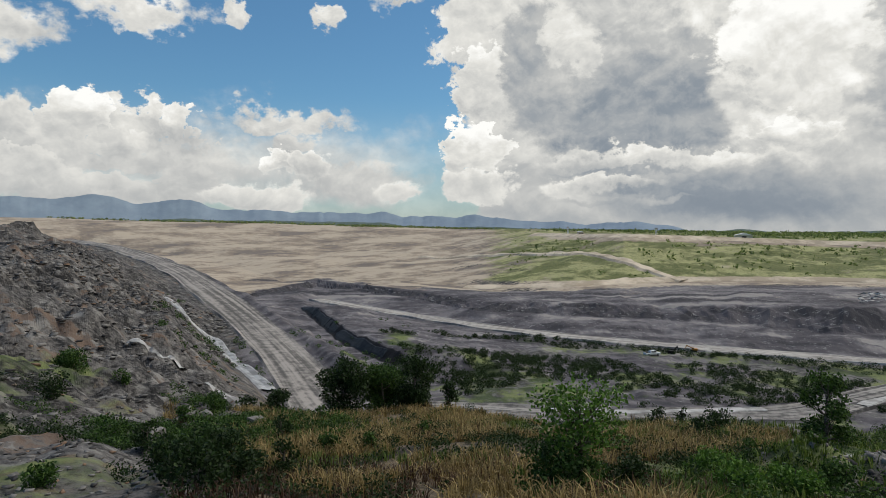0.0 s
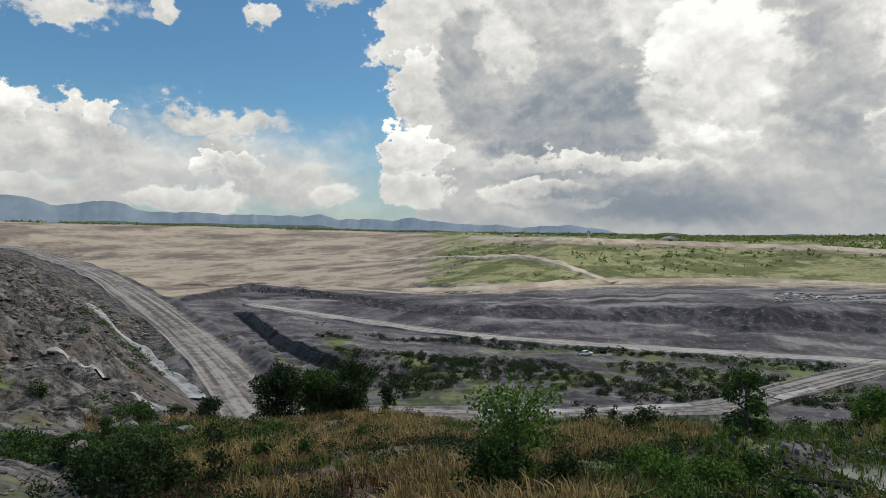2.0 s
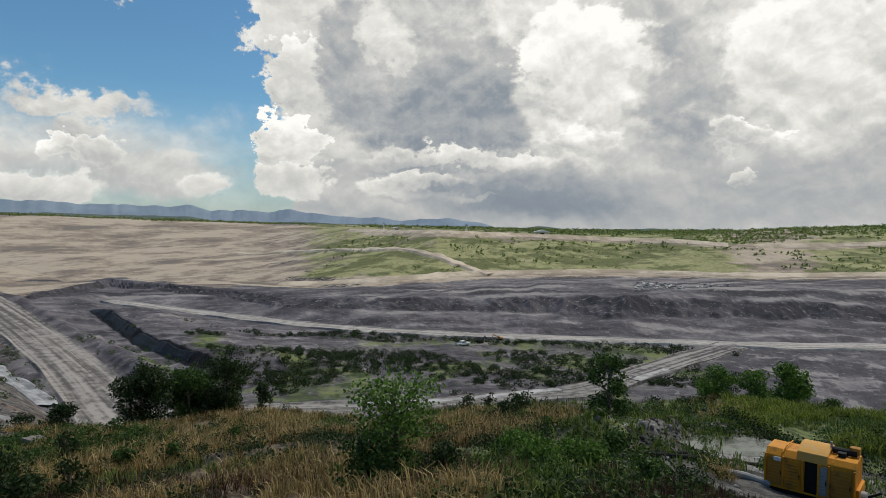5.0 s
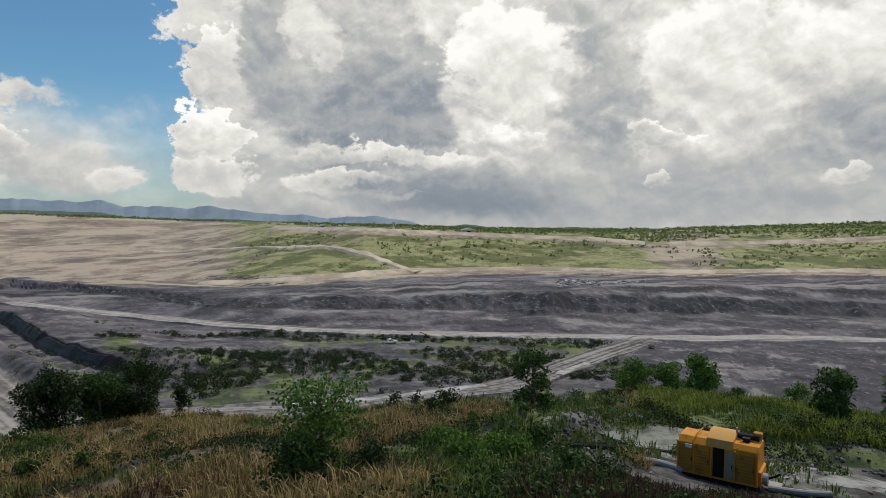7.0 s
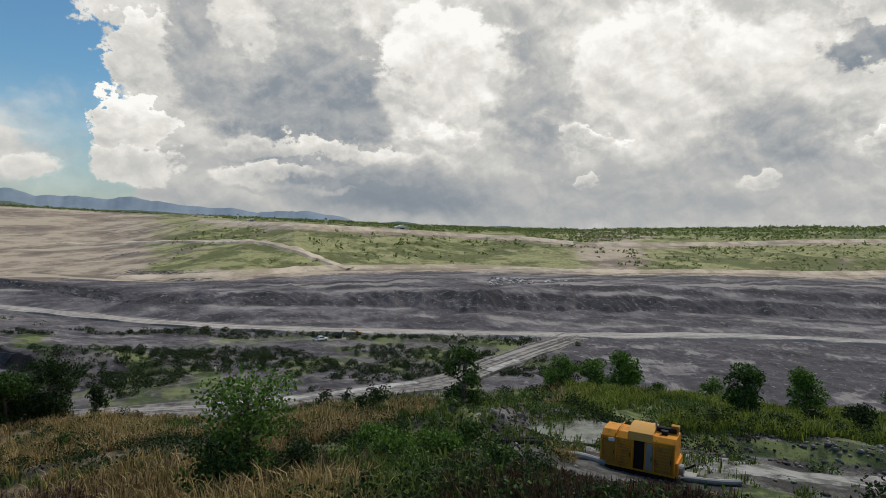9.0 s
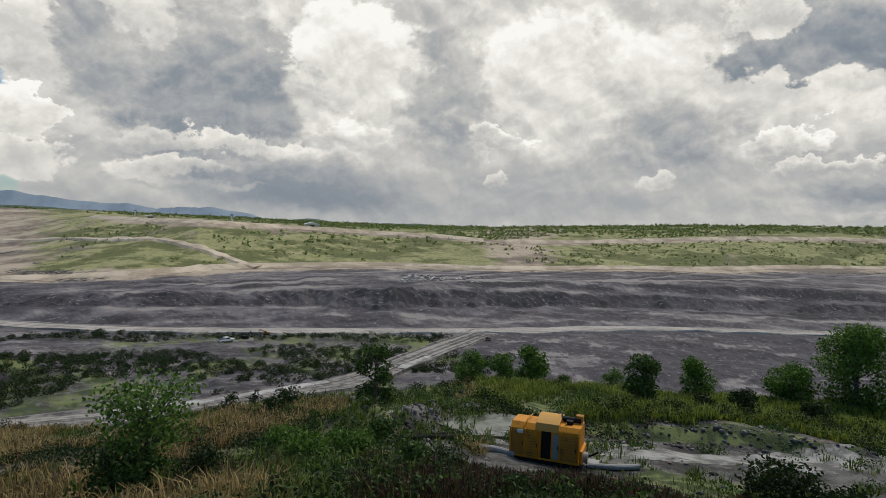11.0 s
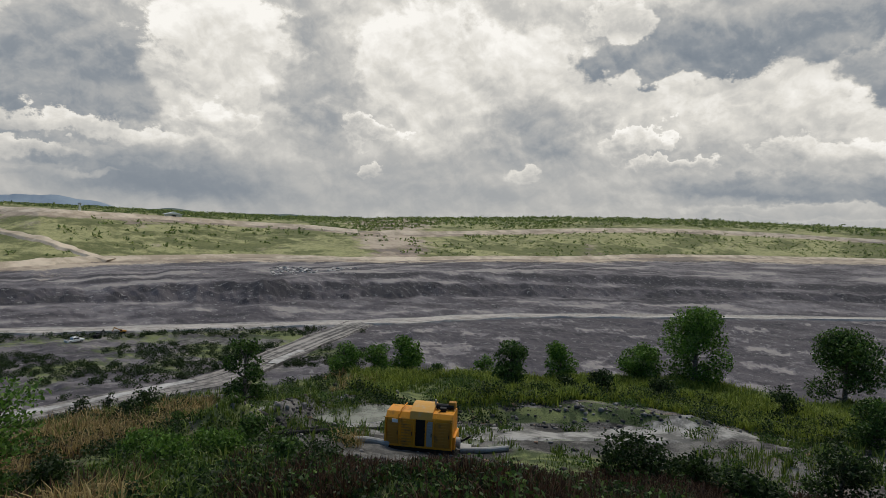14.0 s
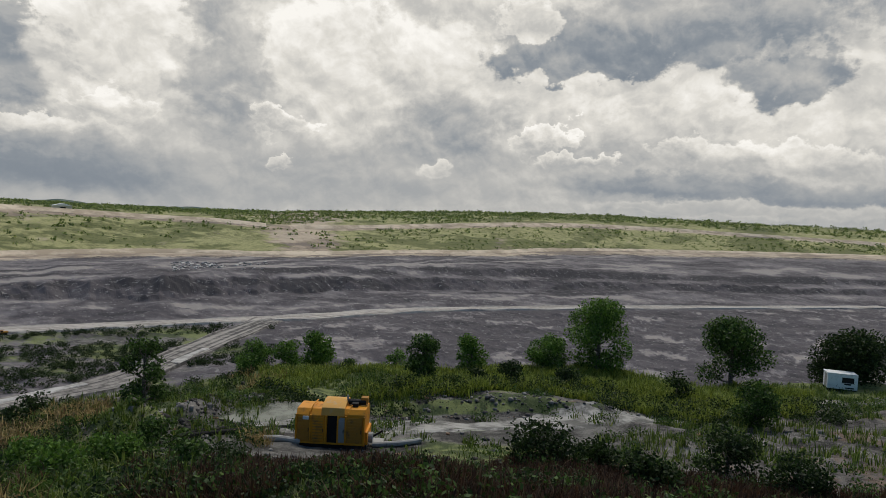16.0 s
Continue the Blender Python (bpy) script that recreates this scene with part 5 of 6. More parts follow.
# ---- stones ----
def stones(x, y, z, size, rng, flat=0.5):
    """Broken blocks and slabs, each with eight worn corners."""
    k = len(x)
    cube = np.array([[i, j, m] for m in (-1, 1) for j in (-1, 1) for i in (-1, 1)], float)
    c = cube[None] * rng.uniform(0.45, 1.0, (k, 8, 3)) * np.stack([size, size * rng.uniform(0.5, 0.9, k), size * rng.uniform(0.3, 0.7, k) * flat * 1.6], 1)[:, None]
    a, b = rng.uniform(0, 6.28, k), rng.normal(0, 0.35, k)
    ca, sa, cb, sb = np.cos(a), np.sin(a), np.cos(b), np.sin(b)
    c = np.stack([c[..., 0], c[..., 1] * cb[:, None] - c[..., 2] * sb[:, None], c[..., 1] * sb[:, None] + c[..., 2] * cb[:, None]], -1)
    c = np.stack([c[..., 0] * ca[:, None] - c[..., 1] * sa[:, None], c[..., 0] * sa[:, None] + c[..., 1] * ca[:, None], c[..., 2]], -1)
    v = (c + np.stack([x, y, z + 0.1 * size], 1)[:, None]).reshape(-1, 3)
    q = np.array([[0, 2, 3, 1], [4, 5, 7, 6], [0, 1, 5, 4], [1, 3, 7, 5], [3, 2, 6, 7], [2, 0, 4, 6]])
    return v, (np.arange(k)[:, None, None] * 8 + q[None]).reshape(-1, 4)


az, r, x, y, z, s, gap, rng = scatter(7500, -44, -11, 20, 250, 31, 1.0)
keep = (s < 5.9) & (gap > 3) & (fbm(x, y, 16, 3) - 1.3 * step(az, -21, -13) > -0.3)
v, f = stones(x[keep], y[keep], z[keep], 0.08 + 0.006 * r[keep] * rng.uniform(0.2, 1.0, keep.sum()) ** 2, rng, 0.28)
stuff("rubble", v, f, STONE, "broken grey claystone rubble covering the hillside", "rubble")
az, r, x, y, z, s, gap, rng = scatter(900, 24, 97, 22, 50, 32)
keep = (s < 2.9) & (fbm(x, y, 7, 3) > 0.05)
v, f = stones(x[keep], y[keep], z[keep], rng.uniform(0.04, 0.2, keep.sum()), rng, 0.8)
stuff("loose_stones", v, f, STONE, "loose grey stones round the muddy bench", "stones")

u = np.random.RandomState(36).uniform(0, 1, (700, 4))
k = np.minimum((u[:, 0] * 4).astype(int), 3)
on_bund = BUND[k] + (BUND[k + 1] - BUND[k]) * (u[:, 0] * 4 - k)[:, None]
x, y = on_bund[:, 0] + 2.8 * (u[:, 1] - 0.5), on_bund[:, 1] + 2.8 * (u[:, 2] - 0.5)
v, f = stones(x, y, land(x, y)[0], 0.03 + 0.17 * u[:, 3] ** 4, np.random.RandomState(37), 0.9)
stuff("bund_stones", v, f, STONE, "broken grey rocks heaped along a low bund", "stones")

az, r, x, y, z, s, gap, rng = scatter(900, 48, 74, 36.8, 40.2, 38)
v, f = stones(x, y, z, 0.03 + 0.17 * rng.uniform(0, 1, len(x)) ** 4, rng, 0.8)
stuff("bank_stones", v, f, STONE, "dark broken shale on the steep front of the bank", "stones")

rng = np.random.RandomState(33)
SHAPES = []
for k in range(5):
    v, f = stones(np.zeros(1), np.zeros(1), np.zeros(1), np.ones(1), rng, 0.9)
    bm = bmesh.new()
    bv = [bm.verts.new(p) for p in v]
    for q in f:
        bm.faces.new([bv[i] for i in q])
    bmesh.ops.subdivide_edges(bm, edges=bm.edges, cuts=2, use_grid_fill=True)
    for p in bm.verts:
        p.co *= (0.72 + 0.28 / max(p.co.length, 0.4)) * (1 + 0.3 * noise.noise(p.co * 1.9 + Vector((k * 9, 0, 0))) + 0.12 * noise.noise(p.co * 5))
    me = bpy.data.meshes.new("boulder")
    bm.to_mesh(me)
    bm.free()
    me.materials.append(STONE)
    SHAPES.append(me)
for k in range(70):
    if k < 34:
        az, r, q = rng.uniform(29, 41), rng.uniform(30, 40), rng.uniform(0.06, 0.2)
    elif k < 50:
        az, r, q = rng.uniform(-26, -15), rng.uniform(40, 70), rng.uniform(0.3, 0.9)
    else:
        az, r, q = rng.uniform(50, 90), rng.uniform(38, 44), rng.uniform(0.08, 0.22)
    x, y = polar(az, r)
    ob = tagged(new("boulder", SHAPES[k % 5]), "weathered grey boulder on the mine slope", "boulder", "boulders on the slope")
    ob.matrix_world = pose(x, y, height_at(x, y) + 0.12 * q, 0, 0, rng.uniform(0, 360)) @ Matrix.Scale(q, 4)


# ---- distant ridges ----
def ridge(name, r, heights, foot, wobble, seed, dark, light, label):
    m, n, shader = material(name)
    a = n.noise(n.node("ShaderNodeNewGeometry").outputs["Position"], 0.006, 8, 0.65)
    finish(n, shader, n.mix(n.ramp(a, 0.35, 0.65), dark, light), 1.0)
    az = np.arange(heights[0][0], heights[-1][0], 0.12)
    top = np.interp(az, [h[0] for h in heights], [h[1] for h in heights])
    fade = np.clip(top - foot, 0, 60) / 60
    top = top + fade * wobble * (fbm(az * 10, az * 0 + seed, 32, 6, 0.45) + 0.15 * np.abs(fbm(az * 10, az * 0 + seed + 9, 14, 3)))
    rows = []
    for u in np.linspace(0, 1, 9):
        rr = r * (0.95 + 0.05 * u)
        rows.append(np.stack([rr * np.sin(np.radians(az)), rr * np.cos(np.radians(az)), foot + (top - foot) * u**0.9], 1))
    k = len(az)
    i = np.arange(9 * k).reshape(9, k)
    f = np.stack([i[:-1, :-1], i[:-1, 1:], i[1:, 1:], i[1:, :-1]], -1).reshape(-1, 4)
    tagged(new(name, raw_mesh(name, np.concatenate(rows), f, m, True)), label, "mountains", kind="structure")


# haze of distance is painted into the colours: blue-grey mountains, greyed hills
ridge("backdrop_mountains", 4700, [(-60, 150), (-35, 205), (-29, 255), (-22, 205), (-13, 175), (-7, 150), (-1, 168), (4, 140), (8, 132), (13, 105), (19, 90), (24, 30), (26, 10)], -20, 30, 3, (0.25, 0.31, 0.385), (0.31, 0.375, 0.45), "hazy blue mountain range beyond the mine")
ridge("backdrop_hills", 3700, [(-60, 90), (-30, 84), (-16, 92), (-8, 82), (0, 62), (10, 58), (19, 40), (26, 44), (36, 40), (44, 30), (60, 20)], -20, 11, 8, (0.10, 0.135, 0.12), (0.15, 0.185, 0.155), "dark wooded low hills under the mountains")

# pale debris left on a far bench
az, r, x, y, z, s, gap, rng = scatter(420, 33.5, 41.5, 322, 372, 41)
keep = (fbm(x, y, 20, 3) > 0.25) & (rng.uniform(0, 1, len(x)) < 0.6)
v, f = stones(x[keep], y[keep], z[keep], rng.uniform(0.4, 1.6, keep.sum()), rng, 0.2)
stuff("pale_debris", v, f, WET_CLAY, "pale broken slabs scattered on a pit bench", "debris")

# ---- painted metal, rubber, glass ----
def painted(name, colour, rough=0.5, grime=(0.10, 0.075, 0.05), amount=0.55, metal=0.0):
    m, n, shader = material(name)
    pos = n.node("ShaderNodeTexCoord").outputs["Object"]
    a, b = n.noise(pos, 2.2, 7, 0.65), n.noise(pos, 14, 5, 0.65)
    c = n.mix(n.ramp(a, 0.50, 0.72, 0, amount), colour, grime)
    c = n.mix(n.ramp(b, 0.60, 0.72, 0, amount * 0.6), c, grime)
    finish(n, shader, c, n.math("ADD", rough, n.math("MULTIPLY", a, 0.25)), b, 0.15, 0.01)
    shader.inputs["Metallic"].default_value = metal
    return m


YELLOW = painted("machine_yellow", (0.66, 0.27, 0.02), 0.4)
YELLOW_DULL = painted("panel_ochre", (0.46, 0.21, 0.035), 0.55, amount=0.8)
DUSTY = painted("dusty_roof", (0.62, 0.33, 0.08), 0.6, (0.50, 0.38, 0.25), 0.8)
BLACK = painted("black_steel", (0.015, 0.015, 0.016), 0.5, (0.05, 0.045, 0.04), 0.4)
GREY_STEEL = painted("grey_steel", (0.34, 0.34, 0.33), 0.45, (0.14, 0.11, 0.08), 0.5)
WHITE = painted("white_paint", (0.78, 0.78, 0.77), 0.4, (0.35, 0.31, 0.27), 0.35)
RUBBER = painted("rubber", (0.02, 0.02, 0.02), 0.8, (0.09, 0.08, 0.07), 0.5)
GLASS_DARK = painted("dark_glass", (0.015, 0.018, 0.02), 0.08, (0.03, 0.03, 0.03), 0.3)
ROOF_PALE = painted("pale_sheet", (0.55, 0.52, 0.47), 0.5, (0.3, 0.25, 0.2), 0.4)


def box(bm, x0, x1, y0, y1, z0, z1, bevel=0.0, m=None):
    made = bmesh.ops.create_cube(bm, size=1.0, matrix=Matrix.Translation(((x0 + x1) / 2, (y0 + y1) / 2, (z0 + z1) / 2)) @ Matrix.Diagonal((x1 - x0, y1 - y0, z1 - z0, 1)))
    if bevel:
        edges = {e for v in made["verts"] for e in v.link_edges}
        bmesh.ops.bevel(bm, geom=list(edges), offset=bevel, segments=2, affect="EDGES", profile=0.5)
    if m is not None:
        bmesh.ops.transform(bm, matrix=m, verts=bm.verts)
    return bm


def boxed(name, dims, mat, parent, bevel=0.015, label=""):
    return part(name, box(bmesh.new(), *dims, bevel), mat, parent, label)


def piped(name, points, rad, mat, parent, label="", sides=10):
    bm = bmesh.new()
    tube(bm, points, [rad] * len(points), sides)
    return part(name, bm, mat, parent, label)


def extruded(name, outline, x0, x1, mat, parent, label="", bevel=0.02):
    """A side outline (y, z) drawn out along x."""
    bm = bmesh.new()
    a = [bm.verts.new((x0, y, z)) for y, z in outline]
    b = [bm.verts.new((x1, y, z)) for y, z in outline]
    bm.faces.new(a)
    bm.faces.new(b[::-1])
    for j in range(len(outline)):
        k = (j + 1) % len(outline)
        bm.faces.new((a[j], b[j], b[k], a[k]))
    bmesh.ops.recalc_face_normals(bm, faces=bm.faces)
    if bevel:
        bmesh.ops.bevel(bm, geom=list(bm.edges), offset=bevel, segments=1, affect="EDGES")
    return part(name, bm, mat, parent, label)


# ---- the dewatering pump on its skid ----
def pump_unit(x, y, turn):
    root = thing("pump_unit", "yellow enclosed diesel dewatering pump on a skid in mud", "pump", pose(x, y, height_at(x, y) - 0.02, 0, 0, turn))
    for yy in (-0.72, 0.72):
        boxed("skid_beam", (-1.68, 1.68, yy - 0.07, yy + 0.07, 0.20, 0.36), BLACK, root)
    for k in range(7):
        boxed("skid_foot", (-1.62 + 0.52 * k, -1.52 + 0.52 * k, -0.80, 0.80, 0.0, 0.21), GREY_STEEL, root, 0.01)
    boxed("deck", (-1.66, 1.66, -0.82, 0.82, 0.36, 0.42), BLACK, root)
    # lower bay with a sloping roof edge
    extruded("left_housing", [(-0.80, 0.42), (0.80, 0.42), (0.80, 1.78), (0.56, 1.96), (-0.54, 1.96), (-0.80, 1.70)], -1.62, -0.18, YELLOW, root, "yellow housing with a chamfered roof")
    extruded("right_housing", [(-0.80, 0.42), (0.80, 0.42), (0.80, 1.86), (0.60, 2.02), (-0.60, 2.02), (-0.80, 1.80)], 0.30, 1.58, YELLOW, root, "yellow housing with louvred door")
    boxed("engine_bay", (-0.20, 0.32, -0.70, 0.74, 0.42, 1.72), BLACK, root, 0.02, "dark open engine bay")
    hump = [(-0.82, 1.72), (0.78, 1.72), (0.78, 1.98)] + [(0.78 - 1.5 * u, 1.98 + 0.28 * math.sin(math.pi * (0.25 + 0.65 * u))) for u in np.linspace(0.05, 1, 7)]
    extruded("hood", hump, -0.46, 0.62, DUSTY, root, "dusty rounded hood over the engine", 0.012)
    # doors, grilles and frames on the front
    for x0, x1, z1, mat in ((-1.54, -0.98, 1.62, YELLOW_DULL), (-0.90, -0.30, 1.62, YELLOW), (0.36, 0.64, 1.66, GREY_STEEL), (0.74, 1.46, 1.66, YELLOW_DULL)):
        door = boxed("door", (x0, x1, -0.835, -0.80, 0.50, z1), mat, root, 0.008)
        for k in range(7):
            z = 0.62 + k * (z1 - 0.75) / 6.5
            boxed("louvre", (x0 + 0.06, x1 - 0.06, -0.862, -0.836, z, z + 0.055), mat if mat is not YELLOW else YELLOW_DULL, door, 0.004)
        boxed("handle", (x1 - 0.06, x1 - 0.03, -0.88, -0.84, 0.95, 1.12), BLACK, door, 0.004)
    for xx in (-1.60, -0.94, -0.24, 0.33, 0.69, 1.54):
        boxed("post", (xx - 0.035, xx + 0.035, -0.875, -0.80, 0.40, 1.74), YELLOW, root, 0.01)
    boxed("lower_rail", (-1.64, 1.60, -0.87, -0.80, 0.40, 0.47), YELLOW, root, 0.01)
    boxed("gauge_panel", (-1.30, -1.02, -0.85, -0.81, 1.50, 1.66), WHITE, root, 0.008, "pale gauge panel")
    for xx in (-1.0, -0.32, 0.40, 0.78):
        piped("roof_rail", [(xx, -0.84, 1.60), (xx, -0.74, 1.86), (xx + 0.1, -0.40, 2.10), (xx + 0.14, 0.4, 2.10)], 0.028, YELLOW, root)
    # silencer, intake and stack on the roof
    piped("silencer", [(0.66, 0.1, 2.16), (0.74, 0.1, 2.17), (1.40, 0.12, 2.17), (1.48, 0.12, 2.17)], 0.13, BLACK, root, "black exhaust silencer")
    piped("exhaust_stack", [(0.60, 0.1, 2.05), (0.60, 0.1, 2.48)], 0.045, GREY_STEEL, root)
    part("air_cleaner", box(bmesh.new(), 1.22, 1.58, 0.05, 0.42, 2.10, 2.40, 0.05), YELLOW_DULL, root)
    boxed("filter_bracket", (0.86, 1.16, -0.30, 0.0, 2.02, 2.20), BLACK, root)
    # open pump end
    boxed("end_frame", (1.58, 1.70, -0.70, 0.70, 0.40, 1.0), YELLOW, root)
    piped("suction_flange", [(1.70, -0.2, 0.62), (1.90, -0.2, 0.62)], 0.24, GREY_STEEL, root, sides=14)
    piped("drawbar", [(1.66, 0.1, 0.44), (2.1, -0.1, 0.75), (2.35, -0.2, 0.95)], 0.05, BLACK, root)
    boxed("tool_tray", (1.72, 2.35, 0.1, 0.65, 0.20, 0.30), GREY_STEEL, root)
    piped("discharge_stub", [(-1.62, -0.4, 0.34), (-1.90, -0.45, 0.30)], 0.13, GREY_STEEL, root)
    return root


pump_unit(22.0, 20.1, -58)


def ground_line(points, lift):
    return [(x, y, height_at(x, y) + lift) for x, y in points]


def pipe(points, rad, mat, label, name="pipe"):
    path = smooth_path(ground_line(points, rad * 0.9), 8)
    bm = bmesh.new()
    tube(bm, [tuple(p) for p in path], [rad] * len(path), 10)
    me = bpy.data.meshes.new(name)
    bm.to_mesh(me)
    bm.free()
    me.materials.append(mat)
    return tagged(new(name, me), label, "pipe")


pipe([(20.6, 20.9), (19.9, 21.6), (19.2, 22.0)], 0.15, GREY_STEEL, "short grey discharge pipe lying beside the pump")
pipe([(23.0, 18.5), (23.7, 17.4), (24.4, 16.7)], 0.13, GREY_STEEL, "grey pipe running across the wet mud")
pipe([(17.4, 24.6), (18.9, 24.3), (20.9, 24.2), (22.4, 22.6), (22.6, 21.4)], 0.12, RUBBER, "thick black rubber hose lying on mud", "hose")
pipe([(16.0, 24.0), (17.3, 24.9), (19.0, 25.2), (21.0, 25.0)], 0.10, RUBBER, "thick black rubber hose lying on mud", "hose")


# ---- white cabin on the track ----
def cabin(x, y, turn):
    root = thing("site_cabin", "small white metal site cabin with dark window on the track", "cabin", pose(x, y, height_at(x, y), 0, 0, turn) @ Matrix.Scale(0.72, 4))
    for yy in (-0.8, 0.8):
        boxed("skid", (-1.6, 1.6, yy - 0.08, yy + 0.08, -0.1, 0.22), BLACK, root)
    boxed("body", (-1.6, 1.6, -1.0, 1.0, 0.22, 2.05), WHITE, root, 0.05)
    boxed("roof", (-1.66, 1.66, -1.06, 1.06, 2.05, 2.16), WHITE, root, 0.03)
    for xx in (-1.58, -0.55, 1.58):
        boxed("corner_post", (xx - 0.05, xx + 0.05, -1.035, -0.97, 0.22, 2.05), WHITE, root, 0.01)
    window = boxed("window", (-0.05, 1.25, -1.012, -0.98, 1.05, 1.70), GLASS_DARK, root, 0.01, "dark broken window")
    boxed("window_frame", (-0.12, 1.32, -1.03, -1.013, 0.98, 1.05), GREY_STEEL, window, 0.004)
    boxed("hatch", (0.2, 0.95, -1.012, -0.98, 0.78, 1.03), BLACK, root, 0.01)
    boxed("vent", (0.3, 1.3, -1.015, -0.98, 0.36, 0.5), BLACK, root, 0.01)
    boxed("side_door", (-1.615, -1.58, -0.55, 0.35, 0.3, 1.9), GREY_STEEL, root, 0.01)
    return root


cabin(66.5, 0.4, -74)


# ---- vehicles far down on the pit floor ----
def wheel(parent, x, y, z, rad, wide):
    bm = bmesh.new()
    bmesh.ops.create_cone(bm, cap_ends=True, segments=18, radius1=rad, radius2=rad, depth=wide, matrix=pose(x, y, z, 90))
    hub = part("wheel", bm, RUBBER, parent)
    bm = bmesh.new()
    bmesh.ops.create_cone(bm, cap_ends=True, segments=14, radius1=rad * 0.58, radius2=rad * 0.58, depth=wide * 1.08, matrix=pose(x, y, z, 90))
    part("rim", bm, GREY_STEEL, hub)


def pickup(x, y, turn):
    root = thing("pickup_truck", "white double-cab pickup parked on the pit floor", "pickup truck", pose(x, y, height_at(x, y) + 0.02, 0, 0, turn))
    extruded_body = [(-0.88, 0.45), (0.88, 0.45), (0.92, 0.85), (0.86, 1.05), (-0.86, 1.05), (-0.92, 0.85)]
    extruded("body", extruded_body, -2.6, 2.6, WHITE, root, "", 0.04)
    cab = bmesh.new()
    low = [(-0.9, -0.84), (1.5, -0.84), (1.5, 0.84), (-0.9, 0.84)]
    high = [(-0.72, -0.66), (0.72, -0.66), (0.72, 0.66), (-0.72, 0.66)]
    a = [cab.verts.new((px, py, 1.04)) for px, py in low]
    b = [cab.verts.new((px, py, 1.72)) for px, py in high]
    cab.faces.new(b)
    for j in range(4):
        cab.faces.new((a[j], a[(j + 1) % 4], b[(j + 1) % 4], b[j]))
    bmesh.ops.bevel(cab, geom=list(cab.edges), offset=0.05, segments=2, affect="EDGES")
    part("cab", cab, WHITE, root)
    for side in (-1, 1):
        for x0, x1 in ((-0.62, 0.12), (0.2, 0.98)):
            boxed("side_window", (x0, x1, side * 0.79 - 0.02, side * 0.79 + 0.02, 1.14, 1.56), GLASS_DARK, root, 0.01)
        for xx in (-1.6, 1.65):
            wheel(root, xx, side * 0.82, 0.38, 0.38, 0.26)
    part("windscreen", box(bmesh.new(), -0.02, 0.02, -0.6, 0.6, -0.26, 0.26, 0.01, pose(1.16, 0, 1.38, 0, -48)), GLASS_DARK, root)
    for side in (-1, 1):
        boxed("headlight", (2.58, 2.63, side * 0.68 - 0.16, side * 0.68 + 0.16, 0.75, 0.92), GREY_STEEL, root)
    boxed("load_bed", (-2.45, -0.95, -0.74, 0.74, 1.045, 1.06), BLACK, root, 0.004)
    boxed("front_bumper", (2.55, 2.72, -0.85, 0.85, 0.42, 0.62), GREY_STEEL, root)
    return root


pickup(67.8, 202.6, 14)


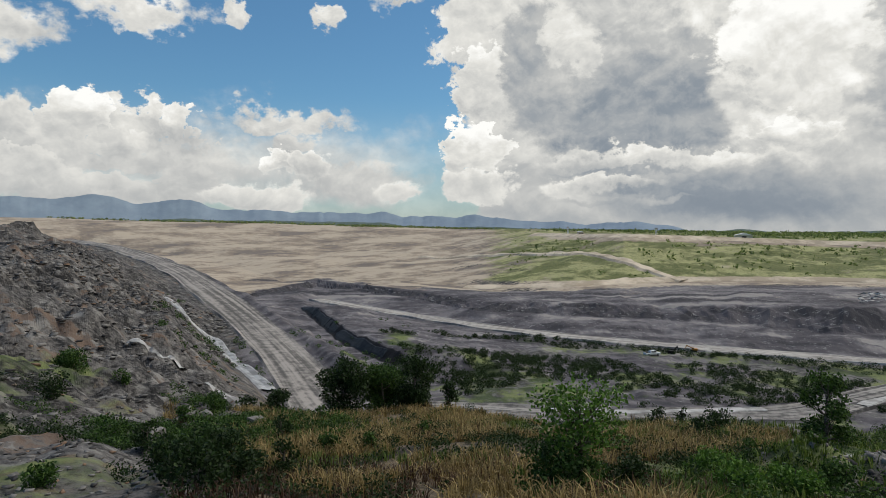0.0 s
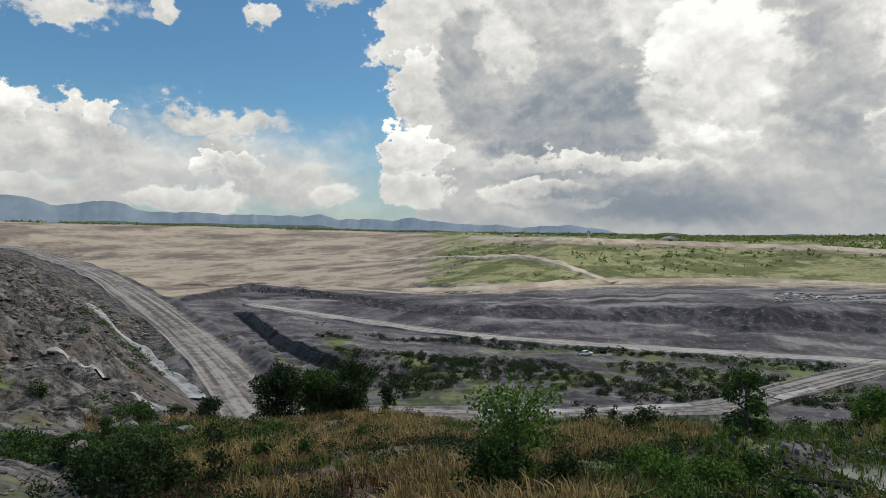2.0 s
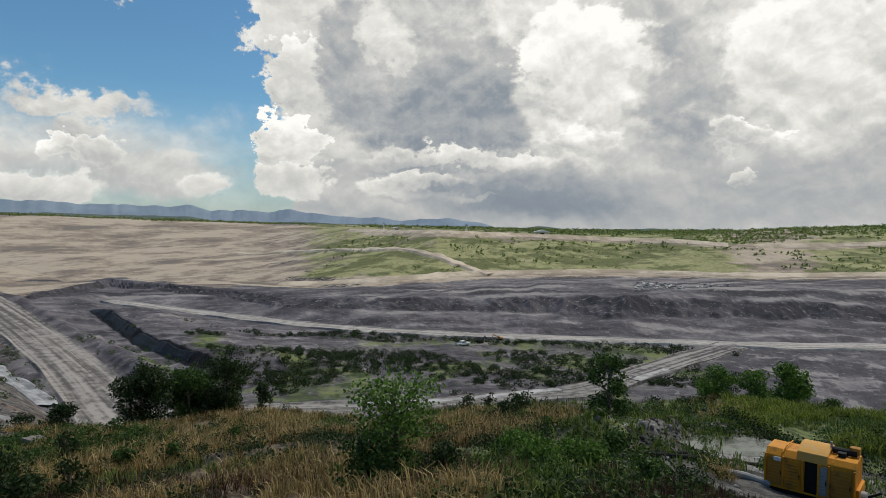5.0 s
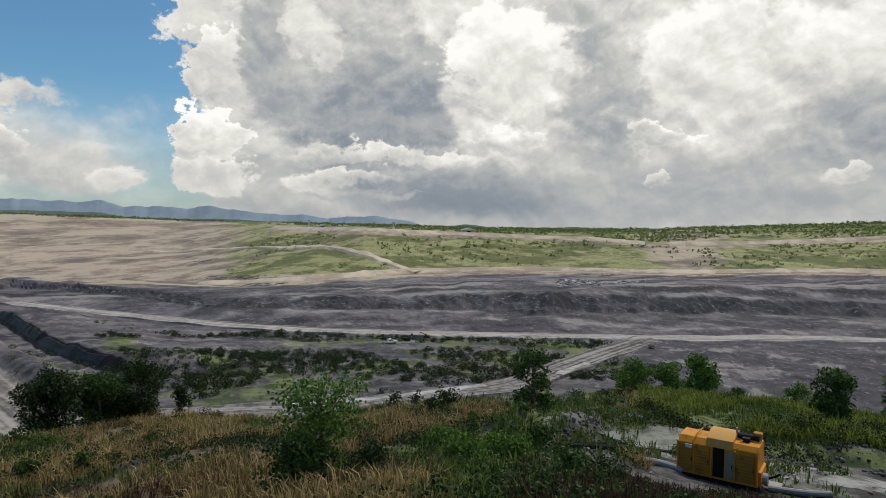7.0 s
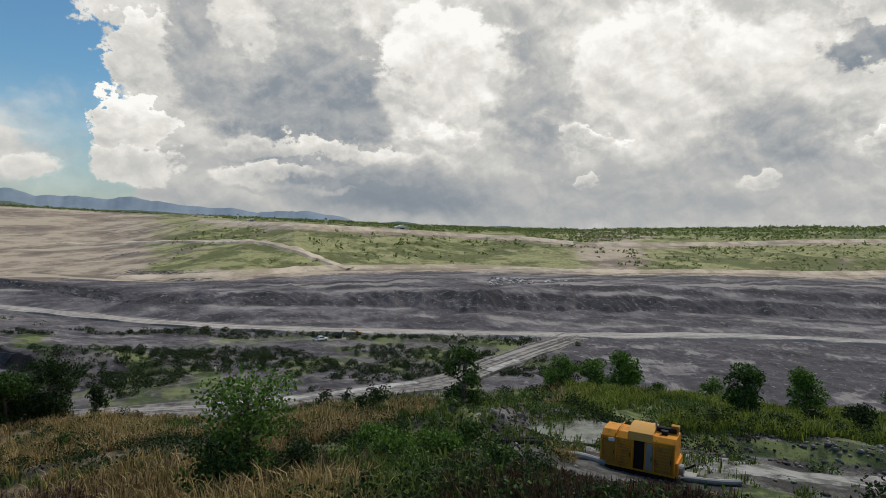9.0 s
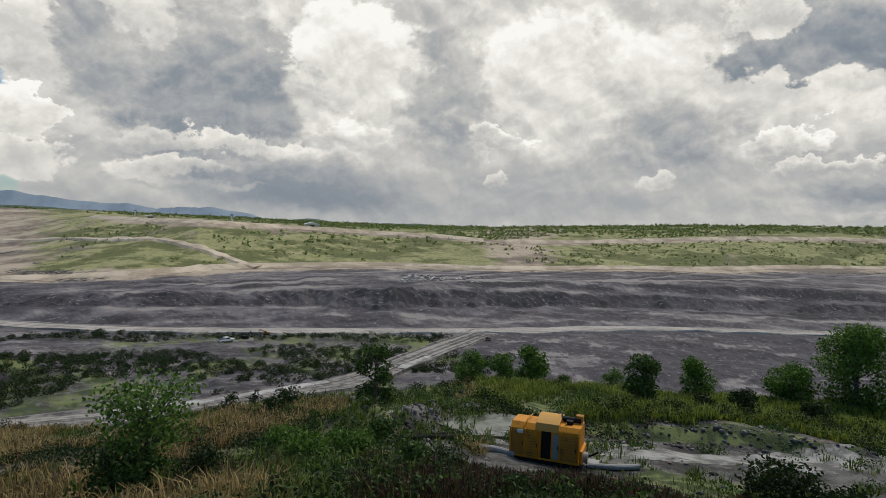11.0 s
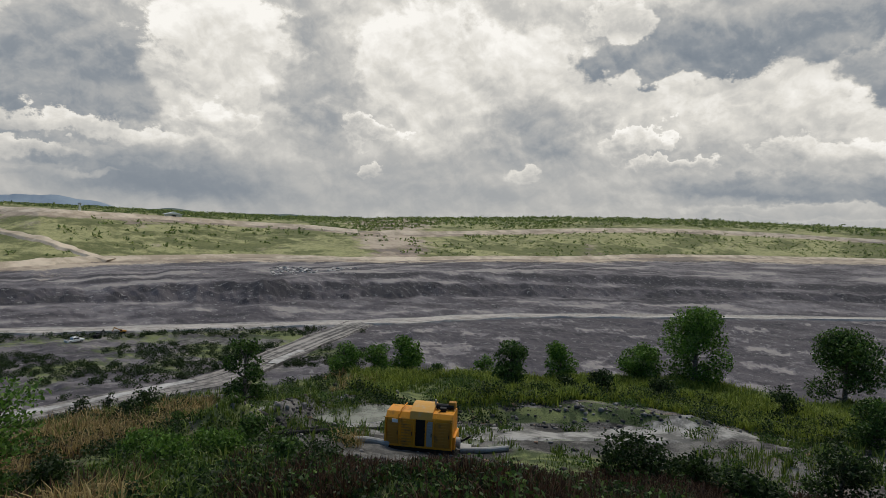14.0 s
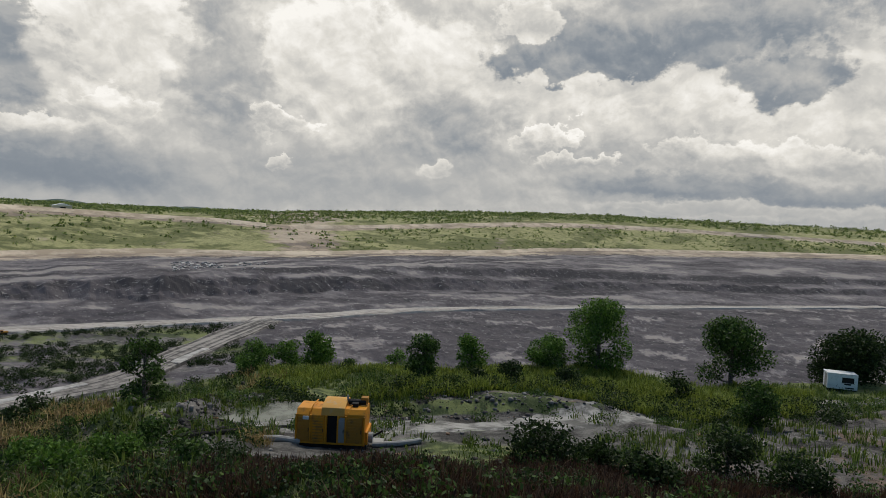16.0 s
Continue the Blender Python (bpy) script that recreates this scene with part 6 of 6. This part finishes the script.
def excavator(x, y, turn, paint, label, scale=1.0):
    root = thing("excavator", label, "excavator", pose(x, y, height_at(x, y), 0, 0, turn) @ Matrix.Scale(scale, 4))
    for yy in (-1.0, 1.0):
        track = boxed("track", (-1.9, 1.9, yy - 0.28, yy + 0.28, 0.0, 0.82), BLACK, root, 0.2)
        for k in range(9):
            boxed("track_shoe", (-1.75 + k * 0.42, -1.45 + k * 0.42, yy - 0.31, yy + 0.31, 0.80, 0.86), RUBBER, track, 0.01)
    boxed("turntable", (-0.7, 0.7, -0.7, 0.7, 0.7, 1.0), BLACK, root, 0.05)
    boxed("house", (-2.0, 1.1, -1.25, 1.25, 1.0, 2.0), paint, root, 0.08)
    boxed("counterweight", (-2.4, -1.95, -1.2, 1.2, 1.0, 1.9), paint, root, 0.12)
    cab = boxed("cab", (0.1, 1.5, 0.35, 1.25, 1.05, 2.75), paint, root, 0.06)
    boxed("cab_window", (0.25, 1.4, 1.24, 1.275, 1.7, 2.6), GLASS_DARK, cab, 0.01)
    part("boom", box(bmesh.new(), -2.3, 2.3, -0.2, 0.2, -0.28, 0.28, 0.08, pose(2.7, -0.2, 2.9, 0, -28)), paint, root)
    part("arm", box(bmesh.new(), -1.5, 1.5, -0.15, 0.15, -0.2, 0.2, 0.06, pose(5.1, -0.2, 2.7, 0, 62)), paint, root)
    bucket = [(-0.55, 0.0), (0.55, 0.0), (0.55, 0.75), (-0.55, 0.75)]
    extruded("bucket", bucket, 5.3, 6.1, BLACK, root)
    return root


excavator(84.0, 209.0, 160, YELLOW_DULL, "yellow tracked excavator working on the pit floor", 0.5)
excavator(75.5, 206.0, 30, BLACK, "dark small excavator beside a spoil heap", 0.55)


# ---- masts and a hut on the far upper road ----
def mast(az, r, h, label):
    x, y = polar(az, r)
    root = thing("mast", label, "mast", pose(x, y, height_at(x, y) - 0.3))
    for k in range(3):
        a = k * 2.094
        piped("leg", [(1.1 * math.cos(a), 1.1 * math.sin(a), 0), (0.25 * math.cos(a), 0.25 * math.sin(a), h)], 0.22, WHITE, root, "", 6)
    for k in range(1, 6):
        boxed("brace", (-0.8 + 0.08 * k, 0.8 - 0.08 * k, -0.12, 0.12, h * k / 6 - 0.1, h * k / 6 + 0.1), WHITE, root, 0.0)
    boxed("platform", (-1.0, 1.0, -1.0, 1.0, h, h + 1.0), GREY_STEEL, root)
    return root


mast(11.2, 640, 9, "pale lattice mast beside the upper road")
mast(18.7, 560, 8, "grey lattice tower on the far rise")


def hut(az, r, w, label):
    x, y = polar(az, r)
    root = thing("shed", label, "shed", pose(x, y, height_at(x, y) - 0.4, 0, 0, -az + 8))
    boxed("wall", (-w / 2, w / 2, -5, 5, 0, 5), ROOF_PALE, root, 0.05)
    bm = bmesh.new()
    tri = [(-w / 2 - 1, 4.9), (w / 2 + 1, 4.9), (0, 4.9 + w * 0.16)]
    a = [bm.verts.new((px, -6, pz)) for px, pz in tri]
    b = [bm.verts.new((px, 6, pz)) for px, pz in tri]
    bm.faces.new(a)
    bm.faces.new(b[::-1])
    for j in range(3):
        bm.faces.new((a[j], b[j], b[(j + 1) % 3], a[(j + 1) % 3]))
    bmesh.ops.recalc_face_normals(bm, faces=bm.faces)
    part("roof", bm, WHITE, root, "pale sheet-metal roof")
    boxed("doorway", (-2, 2, -5.08, -5.0, 0, 4), BLACK, root, 0.0)
    return root


hut(25.5, 640, 14, "long pale-roofed shed on the far hill")
hut(12.3, 625, 5, "small pale shed beside the upper road")
